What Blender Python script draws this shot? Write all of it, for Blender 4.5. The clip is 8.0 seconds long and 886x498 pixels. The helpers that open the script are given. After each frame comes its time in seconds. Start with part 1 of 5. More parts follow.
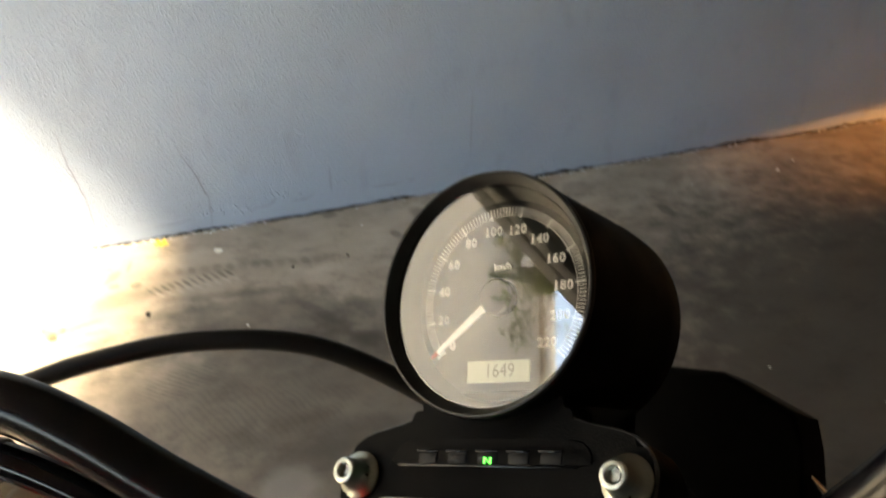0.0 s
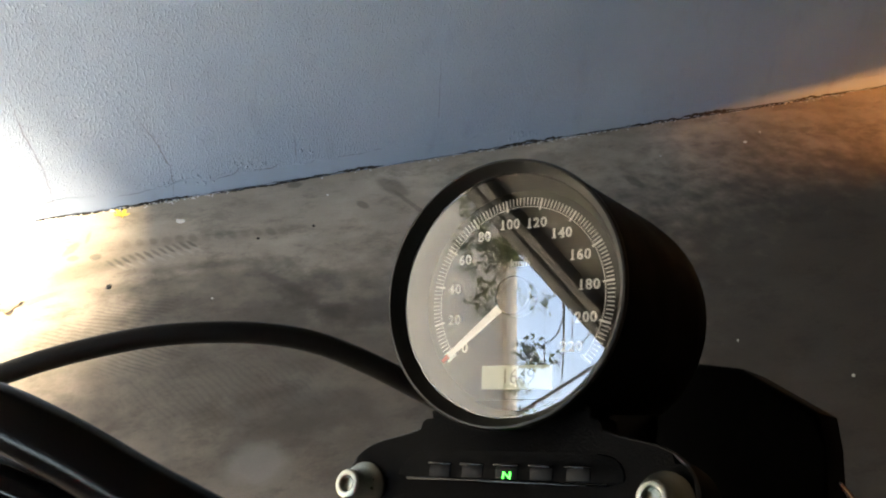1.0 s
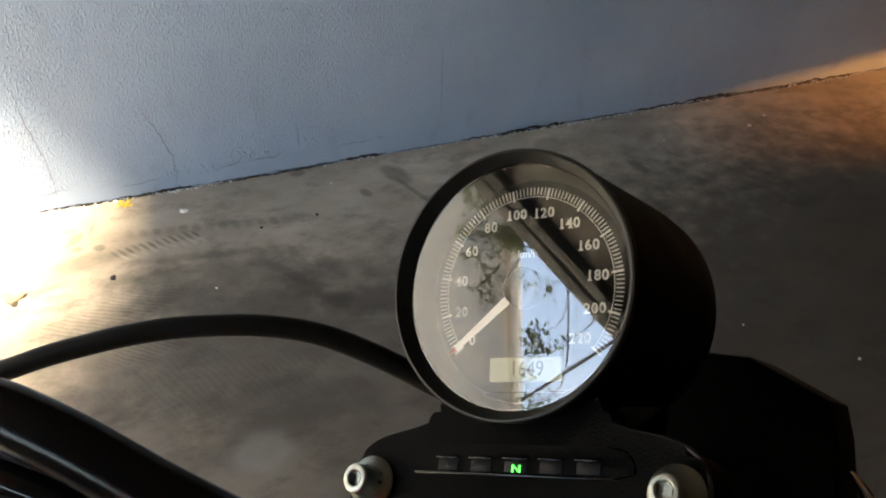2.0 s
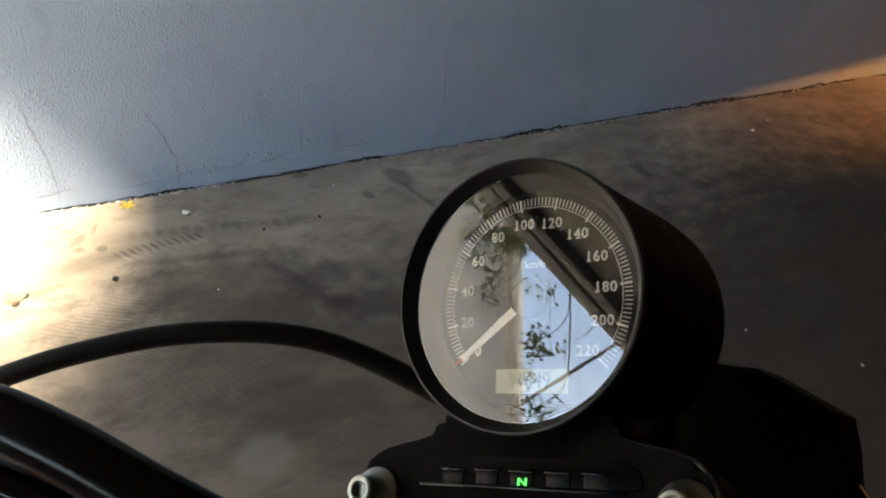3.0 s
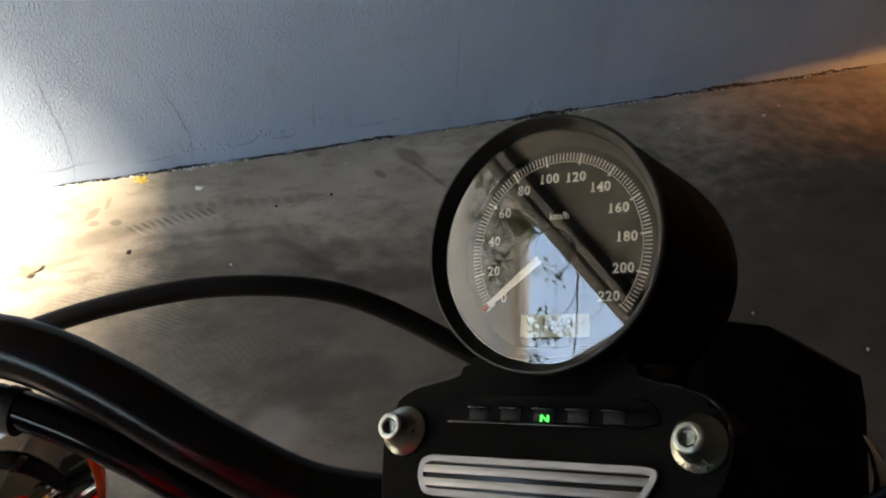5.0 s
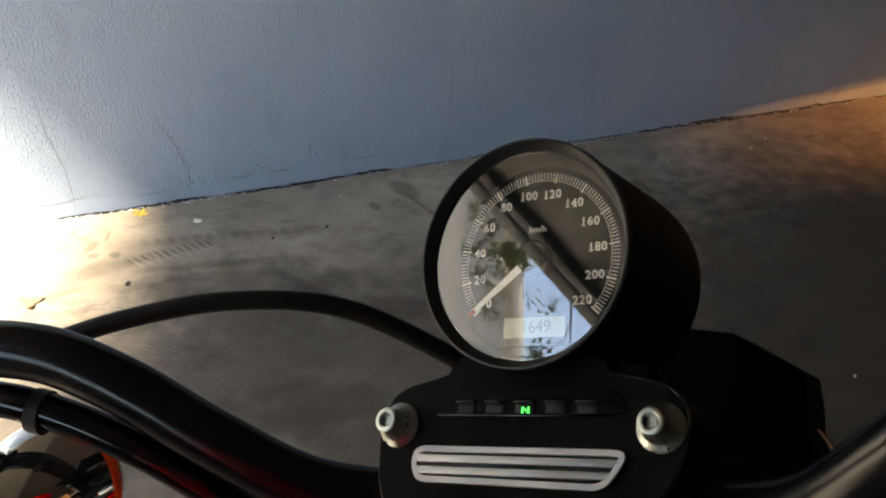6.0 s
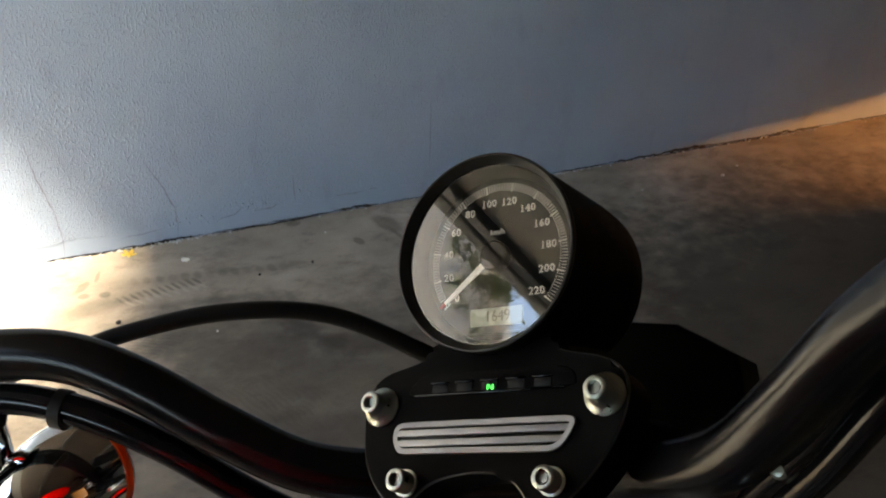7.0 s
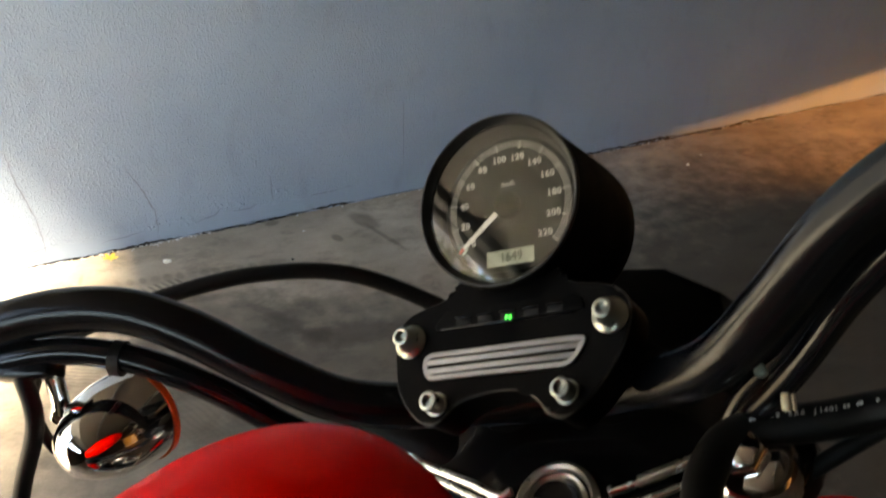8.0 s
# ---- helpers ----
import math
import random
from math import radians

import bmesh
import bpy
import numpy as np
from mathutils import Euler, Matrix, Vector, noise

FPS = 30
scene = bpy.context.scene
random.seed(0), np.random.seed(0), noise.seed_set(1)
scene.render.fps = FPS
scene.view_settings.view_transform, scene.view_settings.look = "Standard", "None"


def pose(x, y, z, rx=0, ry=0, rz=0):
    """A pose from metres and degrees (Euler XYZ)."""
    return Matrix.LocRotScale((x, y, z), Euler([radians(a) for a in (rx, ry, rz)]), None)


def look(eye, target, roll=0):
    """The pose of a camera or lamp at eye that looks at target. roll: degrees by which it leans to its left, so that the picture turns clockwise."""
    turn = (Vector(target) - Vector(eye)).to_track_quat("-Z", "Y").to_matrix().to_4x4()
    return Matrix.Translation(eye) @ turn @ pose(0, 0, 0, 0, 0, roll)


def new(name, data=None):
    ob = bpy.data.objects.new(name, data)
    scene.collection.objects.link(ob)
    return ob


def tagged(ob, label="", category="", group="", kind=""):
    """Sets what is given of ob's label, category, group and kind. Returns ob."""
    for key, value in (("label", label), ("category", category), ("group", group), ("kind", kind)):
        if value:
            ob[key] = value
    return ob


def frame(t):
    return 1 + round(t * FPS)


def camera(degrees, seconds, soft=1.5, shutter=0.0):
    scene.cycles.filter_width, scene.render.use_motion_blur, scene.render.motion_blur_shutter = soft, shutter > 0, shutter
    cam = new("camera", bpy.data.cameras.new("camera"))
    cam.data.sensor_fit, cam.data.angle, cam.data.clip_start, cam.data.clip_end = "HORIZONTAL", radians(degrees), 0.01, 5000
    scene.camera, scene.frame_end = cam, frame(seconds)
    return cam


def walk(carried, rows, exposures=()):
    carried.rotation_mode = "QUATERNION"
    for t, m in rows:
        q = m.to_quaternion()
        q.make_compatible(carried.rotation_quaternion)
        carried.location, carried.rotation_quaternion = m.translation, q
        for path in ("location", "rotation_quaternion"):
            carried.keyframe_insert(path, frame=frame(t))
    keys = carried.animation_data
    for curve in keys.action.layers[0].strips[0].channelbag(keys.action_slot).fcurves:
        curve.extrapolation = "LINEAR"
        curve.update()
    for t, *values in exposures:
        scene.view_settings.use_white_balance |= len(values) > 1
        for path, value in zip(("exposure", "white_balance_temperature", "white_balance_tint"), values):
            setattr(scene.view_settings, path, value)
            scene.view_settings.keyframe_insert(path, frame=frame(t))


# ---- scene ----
cam = camera(49.5, 8.0, 2.0, 0.5)
PATH = [
    (0, (0.0080, 0.0089, 1.4436), (0.0407, 1.6743, 0.3360), 2.41),
    (0.1, (0.0061, 0.0192, 1.4408), (0.0699, 1.6579, 0.2958), 3.05),
    (0.2, (0.0032, 0.0264, 1.4391), (0.1021, 1.6406, 0.2637), 3.88),
    (0.3, (-0.0007, 0.0307, 1.4374), (0.1113, 1.6322, 0.2455), 4.02),
    (0.5, (-0.0075, 0.0363, 1.4370), (0.0327, 1.6365, 0.2382), 1.89),
    (0.7, (-0.0077, 0.0415, 1.4329), (0.0721, 1.6628, 0.2652), 2.97),
    (1, (-0.0119, 0.0433, 1.4323), (0.1056, 1.6687, 0.2738), 4.29),
    (1.2, (-0.0130, 0.0475, 1.4288), (0.1093, 1.6571, 0.2486), 4.00),
    (1.5, (-0.0120, 0.0478, 1.4321), (0.0958, 1.6588, 0.2513), 3.46),
    (2.8, (-0.0145, 0.0503, 1.4300), (0.0998, 1.6576, 0.2455), 3.98),
    (3, (-0.0145, 0.0526, 1.4317), (0.0928, 1.6649, 0.2522), 3.90),
    (3.5, (-0.0154, 0.0486, 1.4318), (0.0819, 1.6494, 0.2373), 4.38),
    (4, (-0.0177, 0.0505, 1.4271), (0.0688, 1.6450, 0.2239), 4.48),
    (4.5, (-0.0216, 0.0429, 1.4279), (0.0690, 1.6286, 0.2126), 4.62),
    (5.8, (-0.0248, -0.0033, 1.4458), (0.0747, 1.6222, 0.2858), 4.32),
    (6, (-0.0238, -0.0125, 1.4497), (0.0788, 1.6232, 0.3030), 4.44),
    (6.5, (-0.0182, -0.0384, 1.4589), (0.0980, 1.6110, 0.3338), 3.65),
    (7, (-0.0201, -0.0755, 1.4717), (0.1107, 1.6029, 0.3920), 3.29),
    (7.5, (-0.0327, -0.1153, 1.4778), (0.1450, 1.5932, 0.4520), 3.87),
    (7.8, (-0.0481, -0.1406, 1.4866), (0.1468, 1.5549, 0.4429), 3.61),
    (8, (-0.0543, -0.1452, 1.4799), (0.1456, 1.5334, 0.4112), 2.73),
]
EXPOSURES = [(0.0, 4.25, 8900, 8), (1.0, 4.14, 7950, 8), (1.5, 4.06, 7950, 8), (2.8, 3.64, 7600, 8), (4.5, 3.48, 7500, 8), (6.0, 3.62, 7500, 8), (7.0, 3.63, 7600, 8), (8.0, 4.0, 8000, 7)]
walk(cam, [(t, look(eye, target, roll)) for t, eye, target, roll in PATH], EXPOSURES)

# ---- world, sun, lights ----
SUN = Vector((-1.085, -0.976, 2.12)).normalized()
world = bpy.data.worlds.new("world")
scene.world = world
world.use_nodes = True
wn = world.node_tree
sky = wn.nodes.new("ShaderNodeTexSky")
sky.sky_type, sky.sun_disc = "NISHITA", False
sky.sun_elevation = math.asin(SUN.z)
sky.dust_density, sky.ozone_density = 0.3, 1.6
sky.sun_rotation = math.atan2(SUN.x, SUN.y)
# thin bright cloud spread all over the sky
place, puffs, spread, clouded = (wn.nodes.new(k) for k in ("ShaderNodeTexCoord", "ShaderNodeTexNoise", "ShaderNodeValToRGB", "ShaderNodeMix"))
puffs.inputs["Scale"].default_value, puffs.inputs["Detail"].default_value, puffs.inputs["Roughness"].default_value = 3.2, 6.0, 0.55
spread.color_ramp.elements[0].position, spread.color_ramp.elements[0].color = 0.42, (0.0, 0.0, 0.0, 1)
spread.color_ramp.elements[1].position, spread.color_ramp.elements[1].color = 0.70, (0.24, 0.24, 0.24, 1)
clouded.data_type = "RGBA"
clouded.inputs["B"].default_value = (11.0, 11.8, 12.8, 1)
wn.links.new(place.outputs["Generated"], puffs.inputs["Vector"])
wn.links.new(puffs.outputs["Fac"], spread.inputs["Fac"])
wn.links.new(spread.outputs["Color"], clouded.inputs["Factor"])
wn.links.new(sky.outputs[0], clouded.inputs["A"])
wn.links.new(clouded.outputs["Result"], wn.nodes["Background"].inputs[0])
wn.nodes["Background"].inputs[1].default_value = 0.082

sun_data = bpy.data.lights.new("sun", "SUN")
sun_data.energy, sun_data.angle, sun_data.color = 5.0, radians(9.0), (1.0, 0.93, 0.81)
sun = new("sun", sun_data)
sun.matrix_world = look(SUN * 20, (0, 0, 0))


# ---- material helpers ----
def material(name, color, rough=0.5, metal=0.0, coat=0.0, grain=0.0, scale=200.0, tone=0.0, tone_scale=12.0, spec=0.5):
    """Principled material with fine bump (grain) and a slow change of tone."""
    m = bpy.data.materials.new(name)
    m.use_nodes = True
    nt = m.node_tree
    b = nt.nodes["Principled BSDF"]
    b.inputs["Base Color"].default_value = (*color, 1)
    b.inputs["Roughness"].default_value = rough
    b.inputs["Metallic"].default_value = metal
    b.inputs["Coat Weight"].default_value = coat
    b.inputs["Coat Roughness"].default_value = 0.04
    b.inputs["Specular IOR Level"].default_value = spec
    tc = nt.nodes.new("ShaderNodeTexCoord")
    if tone:
        n = nt.nodes.new("ShaderNodeTexNoise")
        n.inputs["Scale"].default_value, n.inputs["Detail"].default_value = tone_scale, 6
        nt.links.new(tc.outputs["Object"], n.inputs["Vector"])
        r = nt.nodes.new("ShaderNodeMapRange")
        r.inputs["To Min"].default_value, r.inputs["To Max"].default_value = 1 - tone, 1 + tone
        nt.links.new(n.outputs["Fac"], r.inputs["Value"])
        mul = nt.nodes.new("ShaderNodeVectorMath")
        mul.operation = "SCALE"
        mul.inputs[0].default_value = color
        nt.links.new(r.outputs[0], mul.inputs["Scale"])
        nt.links.new(mul.outputs[0], b.inputs["Base Color"])
        rr = nt.nodes.new("ShaderNodeMapRange")
        rr.inputs["To Min"].default_value, rr.inputs["To Max"].default_value = max(0.02, rough * 0.75), min(1, rough * 1.25)
        nt.links.new(n.outputs["Fac"], rr.inputs["Value"])
        nt.links.new(rr.outputs[0], b.inputs["Roughness"])
    if grain:
        n2 = nt.nodes.new("ShaderNodeTexNoise")
        n2.inputs["Scale"].default_value, n2.inputs["Detail"].default_value = scale, 4
        nt.links.new(tc.outputs["Object"], n2.inputs["Vector"])
        bump = nt.nodes.new("ShaderNodeBump")
        bump.inputs["Strength"].default_value, bump.inputs["Distance"].default_value = grain, 0.002
        nt.links.new(n2.outputs["Fac"], bump.inputs["Height"])
        nt.links.new(bump.outputs[0], b.inputs["Normal"])
    return m


def emitter(name, color, strength):
    m = bpy.data.materials.new(name)
    m.use_nodes = True
    b = m.node_tree.nodes["Principled BSDF"]
    b.inputs["Base Color"].default_value = (0.02, 0.02, 0.02, 1)
    b.inputs["Emission Color"].default_value = (*color, 1)
    b.inputs["Emission Strength"].default_value = strength
    return m


def clear_glass(name, ior=1.6):
    m = bpy.data.materials.new(name)
    m.use_nodes = True
    nt = m.node_tree
    nt.nodes.remove(nt.nodes["Principled BSDF"])
    tr, gl = nt.nodes.new("ShaderNodeBsdfTransparent"), nt.nodes.new("ShaderNodeBsdfGlossy")
    gl.inputs["Roughness"].default_value = 0.0
    fr, mix = nt.nodes.new("ShaderNodeFresnel"), nt.nodes.new("ShaderNodeMixShader")
    fr.inputs["IOR"].default_value = ior
    nt.links.new(fr.outputs[0], mix.inputs[0])
    nt.links.new(tr.outputs[0], mix.inputs[1])
    nt.links.new(gl.outputs[0], mix.inputs[2])
    nt.links.new(mix.outputs[0], nt.nodes["Material Output"].inputs["Surface"])
    return m


BLACK_SATIN = material("black_powder_coat", (0.0045, 0.0045, 0.0055), 0.20, coat=0.0, spec=0.24, grain=0.04, scale=900, tone=0.15, tone_scale=30)
BLACK_MATT = material("black_crinkle_paint", (0.0020, 0.0020, 0.0023), 0.6, spec=0.05, grain=0.2, scale=1400, tone=0.15, tone_scale=40)
BLACK_GLOSS = material("black_gloss_paint", (0.005, 0.005, 0.006), 0.12, coat=0.0, spec=0.25, tone=0.1, tone_scale=25)
RUBBER = material("black_rubber", (0.0045, 0.0042, 0.0042), 0.48, spec=0.16, grain=0.15, scale=700, tone=0.2, tone_scale=60)
POLISHED = material("polished_aluminium", (0.80, 0.80, 0.79), 0.28, metal=1.0, tone=0.06, tone_scale=40)
CHROME = material("chrome", (0.82, 0.82, 0.83), 0.05, metal=1.0, tone=0.04, tone_scale=30)
ZINC = material("zinc_plated_steel", (0.44, 0.47, 0.44), 0.30, metal=1.0, grain=0.15, scale=900, tone=0.15, tone_scale=150)
BRUSHED = material("brushed_aluminium", (0.36, 0.36, 0.37), 0.55, metal=1.0, grain=0.12, scale=1500, tone=0.08, tone_scale=90)
RED = material("red_gloss_paint", (0.98, 0.004, 0.002), 0.25, coat=0.0, spec=0.04, tone=0.04, tone_scale=15)
AMBER = material("amber_lens", (0.85, 0.12, 0.015), 0.15, coat=0.5)
DIAL = material("dial_black_print", (0.030, 0.030, 0.029), 0.6, grain=0.05, scale=1500, tone=0.1, tone_scale=60)
RING_GREY = material("gauge_ring_grey", (0.050, 0.049, 0.047), 0.5, grain=0.05, scale=900, tone=0.1, tone_scale=60)
PRINT = material("dial_white_print", (0.80, 0.79, 0.75), 0.6)
PRINT.node_tree.nodes["Principled BSDF"].inputs["Emission Color"].default_value = (1.0, 0.97, 0.9, 1)   # faint emission added so the print reads brighter
PRINT.node_tree.nodes["Principled BSDF"].inputs["Emission Strength"].default_value = 0.018
NEEDLE = material("needle_white", (0.85, 0.83, 0.78), 0.4)
# the needle gets a faint added emission too, to brighten it
NEEDLE.node_tree.nodes["Principled BSDF"].inputs["Emission Color"].default_value = (1.0, 0.96, 0.88, 1)
NEEDLE.node_tree.nodes["Principled BSDF"].inputs["Emission Strength"].default_value = 0.035
NEEDLE_RED = material("needle_red_tip", (0.7, 0.05, 0.03), 0.4)
LCD = material("display_grey_green", (0.42, 0.45, 0.36), 0.35, tone=0.05, tone_scale=80)
LCD.node_tree.nodes["Principled BSDF"].inputs["Emission Color"].default_value = (0.92, 1.0, 0.78, 1)
LCD.node_tree.nodes["Principled BSDF"].inputs["Emission Strength"].default_value = 0.018
LCD_INK = material("display_segments", (0.19, 0.20, 0.155), 0.5)
GREEN_GLOW = emitter("green_lamp", (0.03, 1.0, 0.10), 0.35)
LAMP_DARK = material("dark_lamp_lens", (0.010, 0.010, 0.011), 0.45, spec=0.15)
RIM_BLACK = material("rim_black_paint", (0.009, 0.0085, 0.0085), 0.42, spec=0.30, tone=0.1, tone_scale=40)
GLASS = clear_glass("gauge_glass", 2.28)
HOSE_INK = material("hose_lettering", (0.8, 0.79, 0.75), 0.7)
YELLOW = material("dry_yellow_leaf", (0.80, 0.58, 0.10), 0.6, grain=0.2, scale=400, tone=0.3, tone_scale=90)
PALE = material("pale_chip", (0.7, 0.66, 0.58), 0.8, grain=0.3, scale=300)


# ---- mesh helpers ----
WORLD_OF = {}


def part(name, bm, mat, parent, label="", at=None, smooth=True):
    """One mesh object under parent; its vertices are in the frame at (a world matrix)."""
    me = bpy.data.meshes.new(name)
    bmesh.ops.recalc_face_normals(bm, faces=bm.faces)
    bm.to_mesh(me)
    bm.free()
    if smooth:
        me.shade_smooth()
        me.set_sharp_from_angle(angle=radians(38))
    if mat:
        me.materials.append(mat)
    ob = new(name, me)
    at = at if at is not None else (WORLD_OF[parent] if parent else Matrix())
    WORLD_OF[ob] = at
    if parent:
        ob.parent = parent
        ob.matrix_basis = WORLD_OF[parent].inverted() @ at
    else:
        ob.matrix_basis = at
    return tagged(ob, label)


def thing(name, base, label, category, group="", kind=""):
    ob = new(name)
    ob.empty_display_size = 0.05
    ob.location = base
    WORLD_OF[ob] = Matrix.Translation(base)
    return tagged(ob, label, category, group, kind)


def lathe(profile, n=64, m=None):
    """Turns (radius, height) pairs round z."""
    bm = bmesh.new()
    rings = []
    for r, z in profile:
        if r < 1e-6:
            rings.append([bm.verts.new((0, 0, z))])
        else:
            rings.append([bm.verts.new((r * math.cos(2 * math.pi * i / n), r * math.sin(2 * math.pi * i / n), z)) for i in range(n)])
    for a, b in zip(rings, rings[1:]):
        for i in range(n):
            j = (i + 1) % n
            if len(a) == 1 and len(b) == 1:
                continue
            if len(a) == 1:
                bm.faces.new((a[0], b[i], b[j]))
            elif len(b) == 1:
                bm.faces.new((a[i], a[j], b[0]))
            else:
                bm.faces.new((a[i], a[j], b[j], b[i]))
    if m is not None:
        bm.transform(m)
    return bm


def curve_points(pts, step=8):
    p = [Vector(q) for q in pts]
    p = [2 * p[0] - p[1]] + p + [2 * p[-1] - p[-2]]
    out = []
    for i in range(1, len(p) - 2):
        a, b, c, d = p[i - 1:i + 3]
        for k in range(step):
            s = k / step
            out.append(0.5 * (2 * b + (c - a) * s + (2 * a - 5 * b + 4 * c - d) * s * s + (3 * b - a - 3 * c + d) * s ** 3))
    out.append(p[-2])
    return out


def tube(pts, radius, n=20, step=8, bm=None):
    """A round bar along a smooth curve; radius may be a function of the way along, 0 to 1."""
    bm = bm or bmesh.new()
    c = curve_points(pts, step)
    rad = radius if callable(radius) else (lambda s: radius)
    side = (c[1] - c[0]).orthogonal().normalized()
    rings = []
    for i, q in enumerate(c):
        t = (c[min(i + 1, len(c) - 1)] - c[max(i - 1, 0)]).normalized()
        side = (side - t * side.dot(t)).normalized()
        up = t.cross(side)
        r = rad(i / (len(c) - 1))
        rings.append([bm.verts.new(q + r * (math.cos(2 * math.pi * k / n) * side + math.sin(2 * math.pi * k / n) * up)) for k in range(n)])
    for a, b in zip(rings, rings[1:]):
        for k in range(n):
            bm.faces.new((a[k], a[(k + 1) % n], b[(k + 1) % n], b[k]))
    bm.faces.new(rings[0][::-1])
    bm.faces.new(rings[-1])
    return bm


def box(x0, x1, y0, y1, z0, z1, bevel=0.0, m=None):
    bm = bmesh.new()
    bmesh.ops.create_cube(bm, size=1.0)
    bmesh.ops.scale(bm, vec=(x1 - x0, y1 - y0, z1 - z0), verts=bm.verts)
    bmesh.ops.translate(bm, vec=((x0 + x1) / 2, (y0 + y1) / 2, (z0 + z1) / 2), verts=bm.verts)
    if bevel:
        bmesh.ops.bevel(bm, geom=bm.edges[:], offset=bevel, segments=2, affect="EDGES", profile=0.5)
    if m is not None:
        bm.transform(m)
    return bm


def plate(outline, z0, z1, bevel=0.0, segments=3):
    """An outline in x, y made into a plate from z0 to z1 (upper rim rounded)."""
    bm = bmesh.new()
    lo = [bm.verts.new((x, y, z0)) for x, y in outline]
    hi = [bm.verts.new((x, y, z1)) for x, y in outline]
    bm.faces.new(lo[::-1])
    top = bm.faces.new(hi)
    n = len(outline)
    for i in range(n):
        bm.faces.new((lo[i], lo[(i + 1) % n], hi[(i + 1) % n], hi[i]))
    if bevel:
        bmesh.ops.bevel(bm, geom=list(top.edges), offset=bevel, segments=segments, affect="EDGES", profile=0.5)
    return bm


def smooth_outline(pts, step=5):
    p = [Vector((x, y, 0)) for x, y in pts]
    n, out = len(p), []
    for i in range(n):
        a, b, c, d = p[i - 1], p[i], p[(i + 1) % n], p[(i + 2) % n]
        for k in range(step):
            s = k / step
            q = 0.5 * (2 * b + (c - a) * s + (2 * a - 5 * b + 4 * c - d) * s * s + (3 * b - a - 3 * c + d) * s ** 3)
            out.append((q.x, q.y))
    return out


def text_mesh(name, text, size, depth, bold):
    """Text as a bmesh, centred on the origin."""
    cu = bpy.data.curves.new(name, "FONT")
    cu.body, cu.size, cu.extrude, cu.align_x, cu.align_y, cu.resolution_u = text, size, depth, "CENTER", "CENTER", 3
    cu.offset = bold
    ob = new(name, cu)
    bpy.context.view_layer.update()
    me = bpy.data.meshes.new_from_object(ob.evaluated_get(bpy.context.evaluated_depsgraph_get()))
    bpy.data.objects.remove(ob)
    bpy.data.curves.remove(cu)
    bm = bmesh.new()
    bm.from_mesh(me)
    bpy.data.meshes.remove(me)
    return bm


def lettering(name, text, size, m, mat, parent, at, depth=0.0002, label="", bold=0.0):
    """Text as a mesh, centred, at the local matrix m."""
    bm = text_mesh(name, text, size, depth, bold)
    bm.transform(m)
    return part(name, bm, mat, parent, label, at, smooth=False)


def join(*bms):
    """Joins bmeshes into one."""
    out = bmesh.new()
    for b in bms:
        me = bpy.data.meshes.new("temporary")
        b.to_mesh(me)
        b.free()
        out.from_mesh(me)
        bpy.data.meshes.remove(me)
    return out


def move(x, y, z):
    return Matrix.Translation((x, y, z))


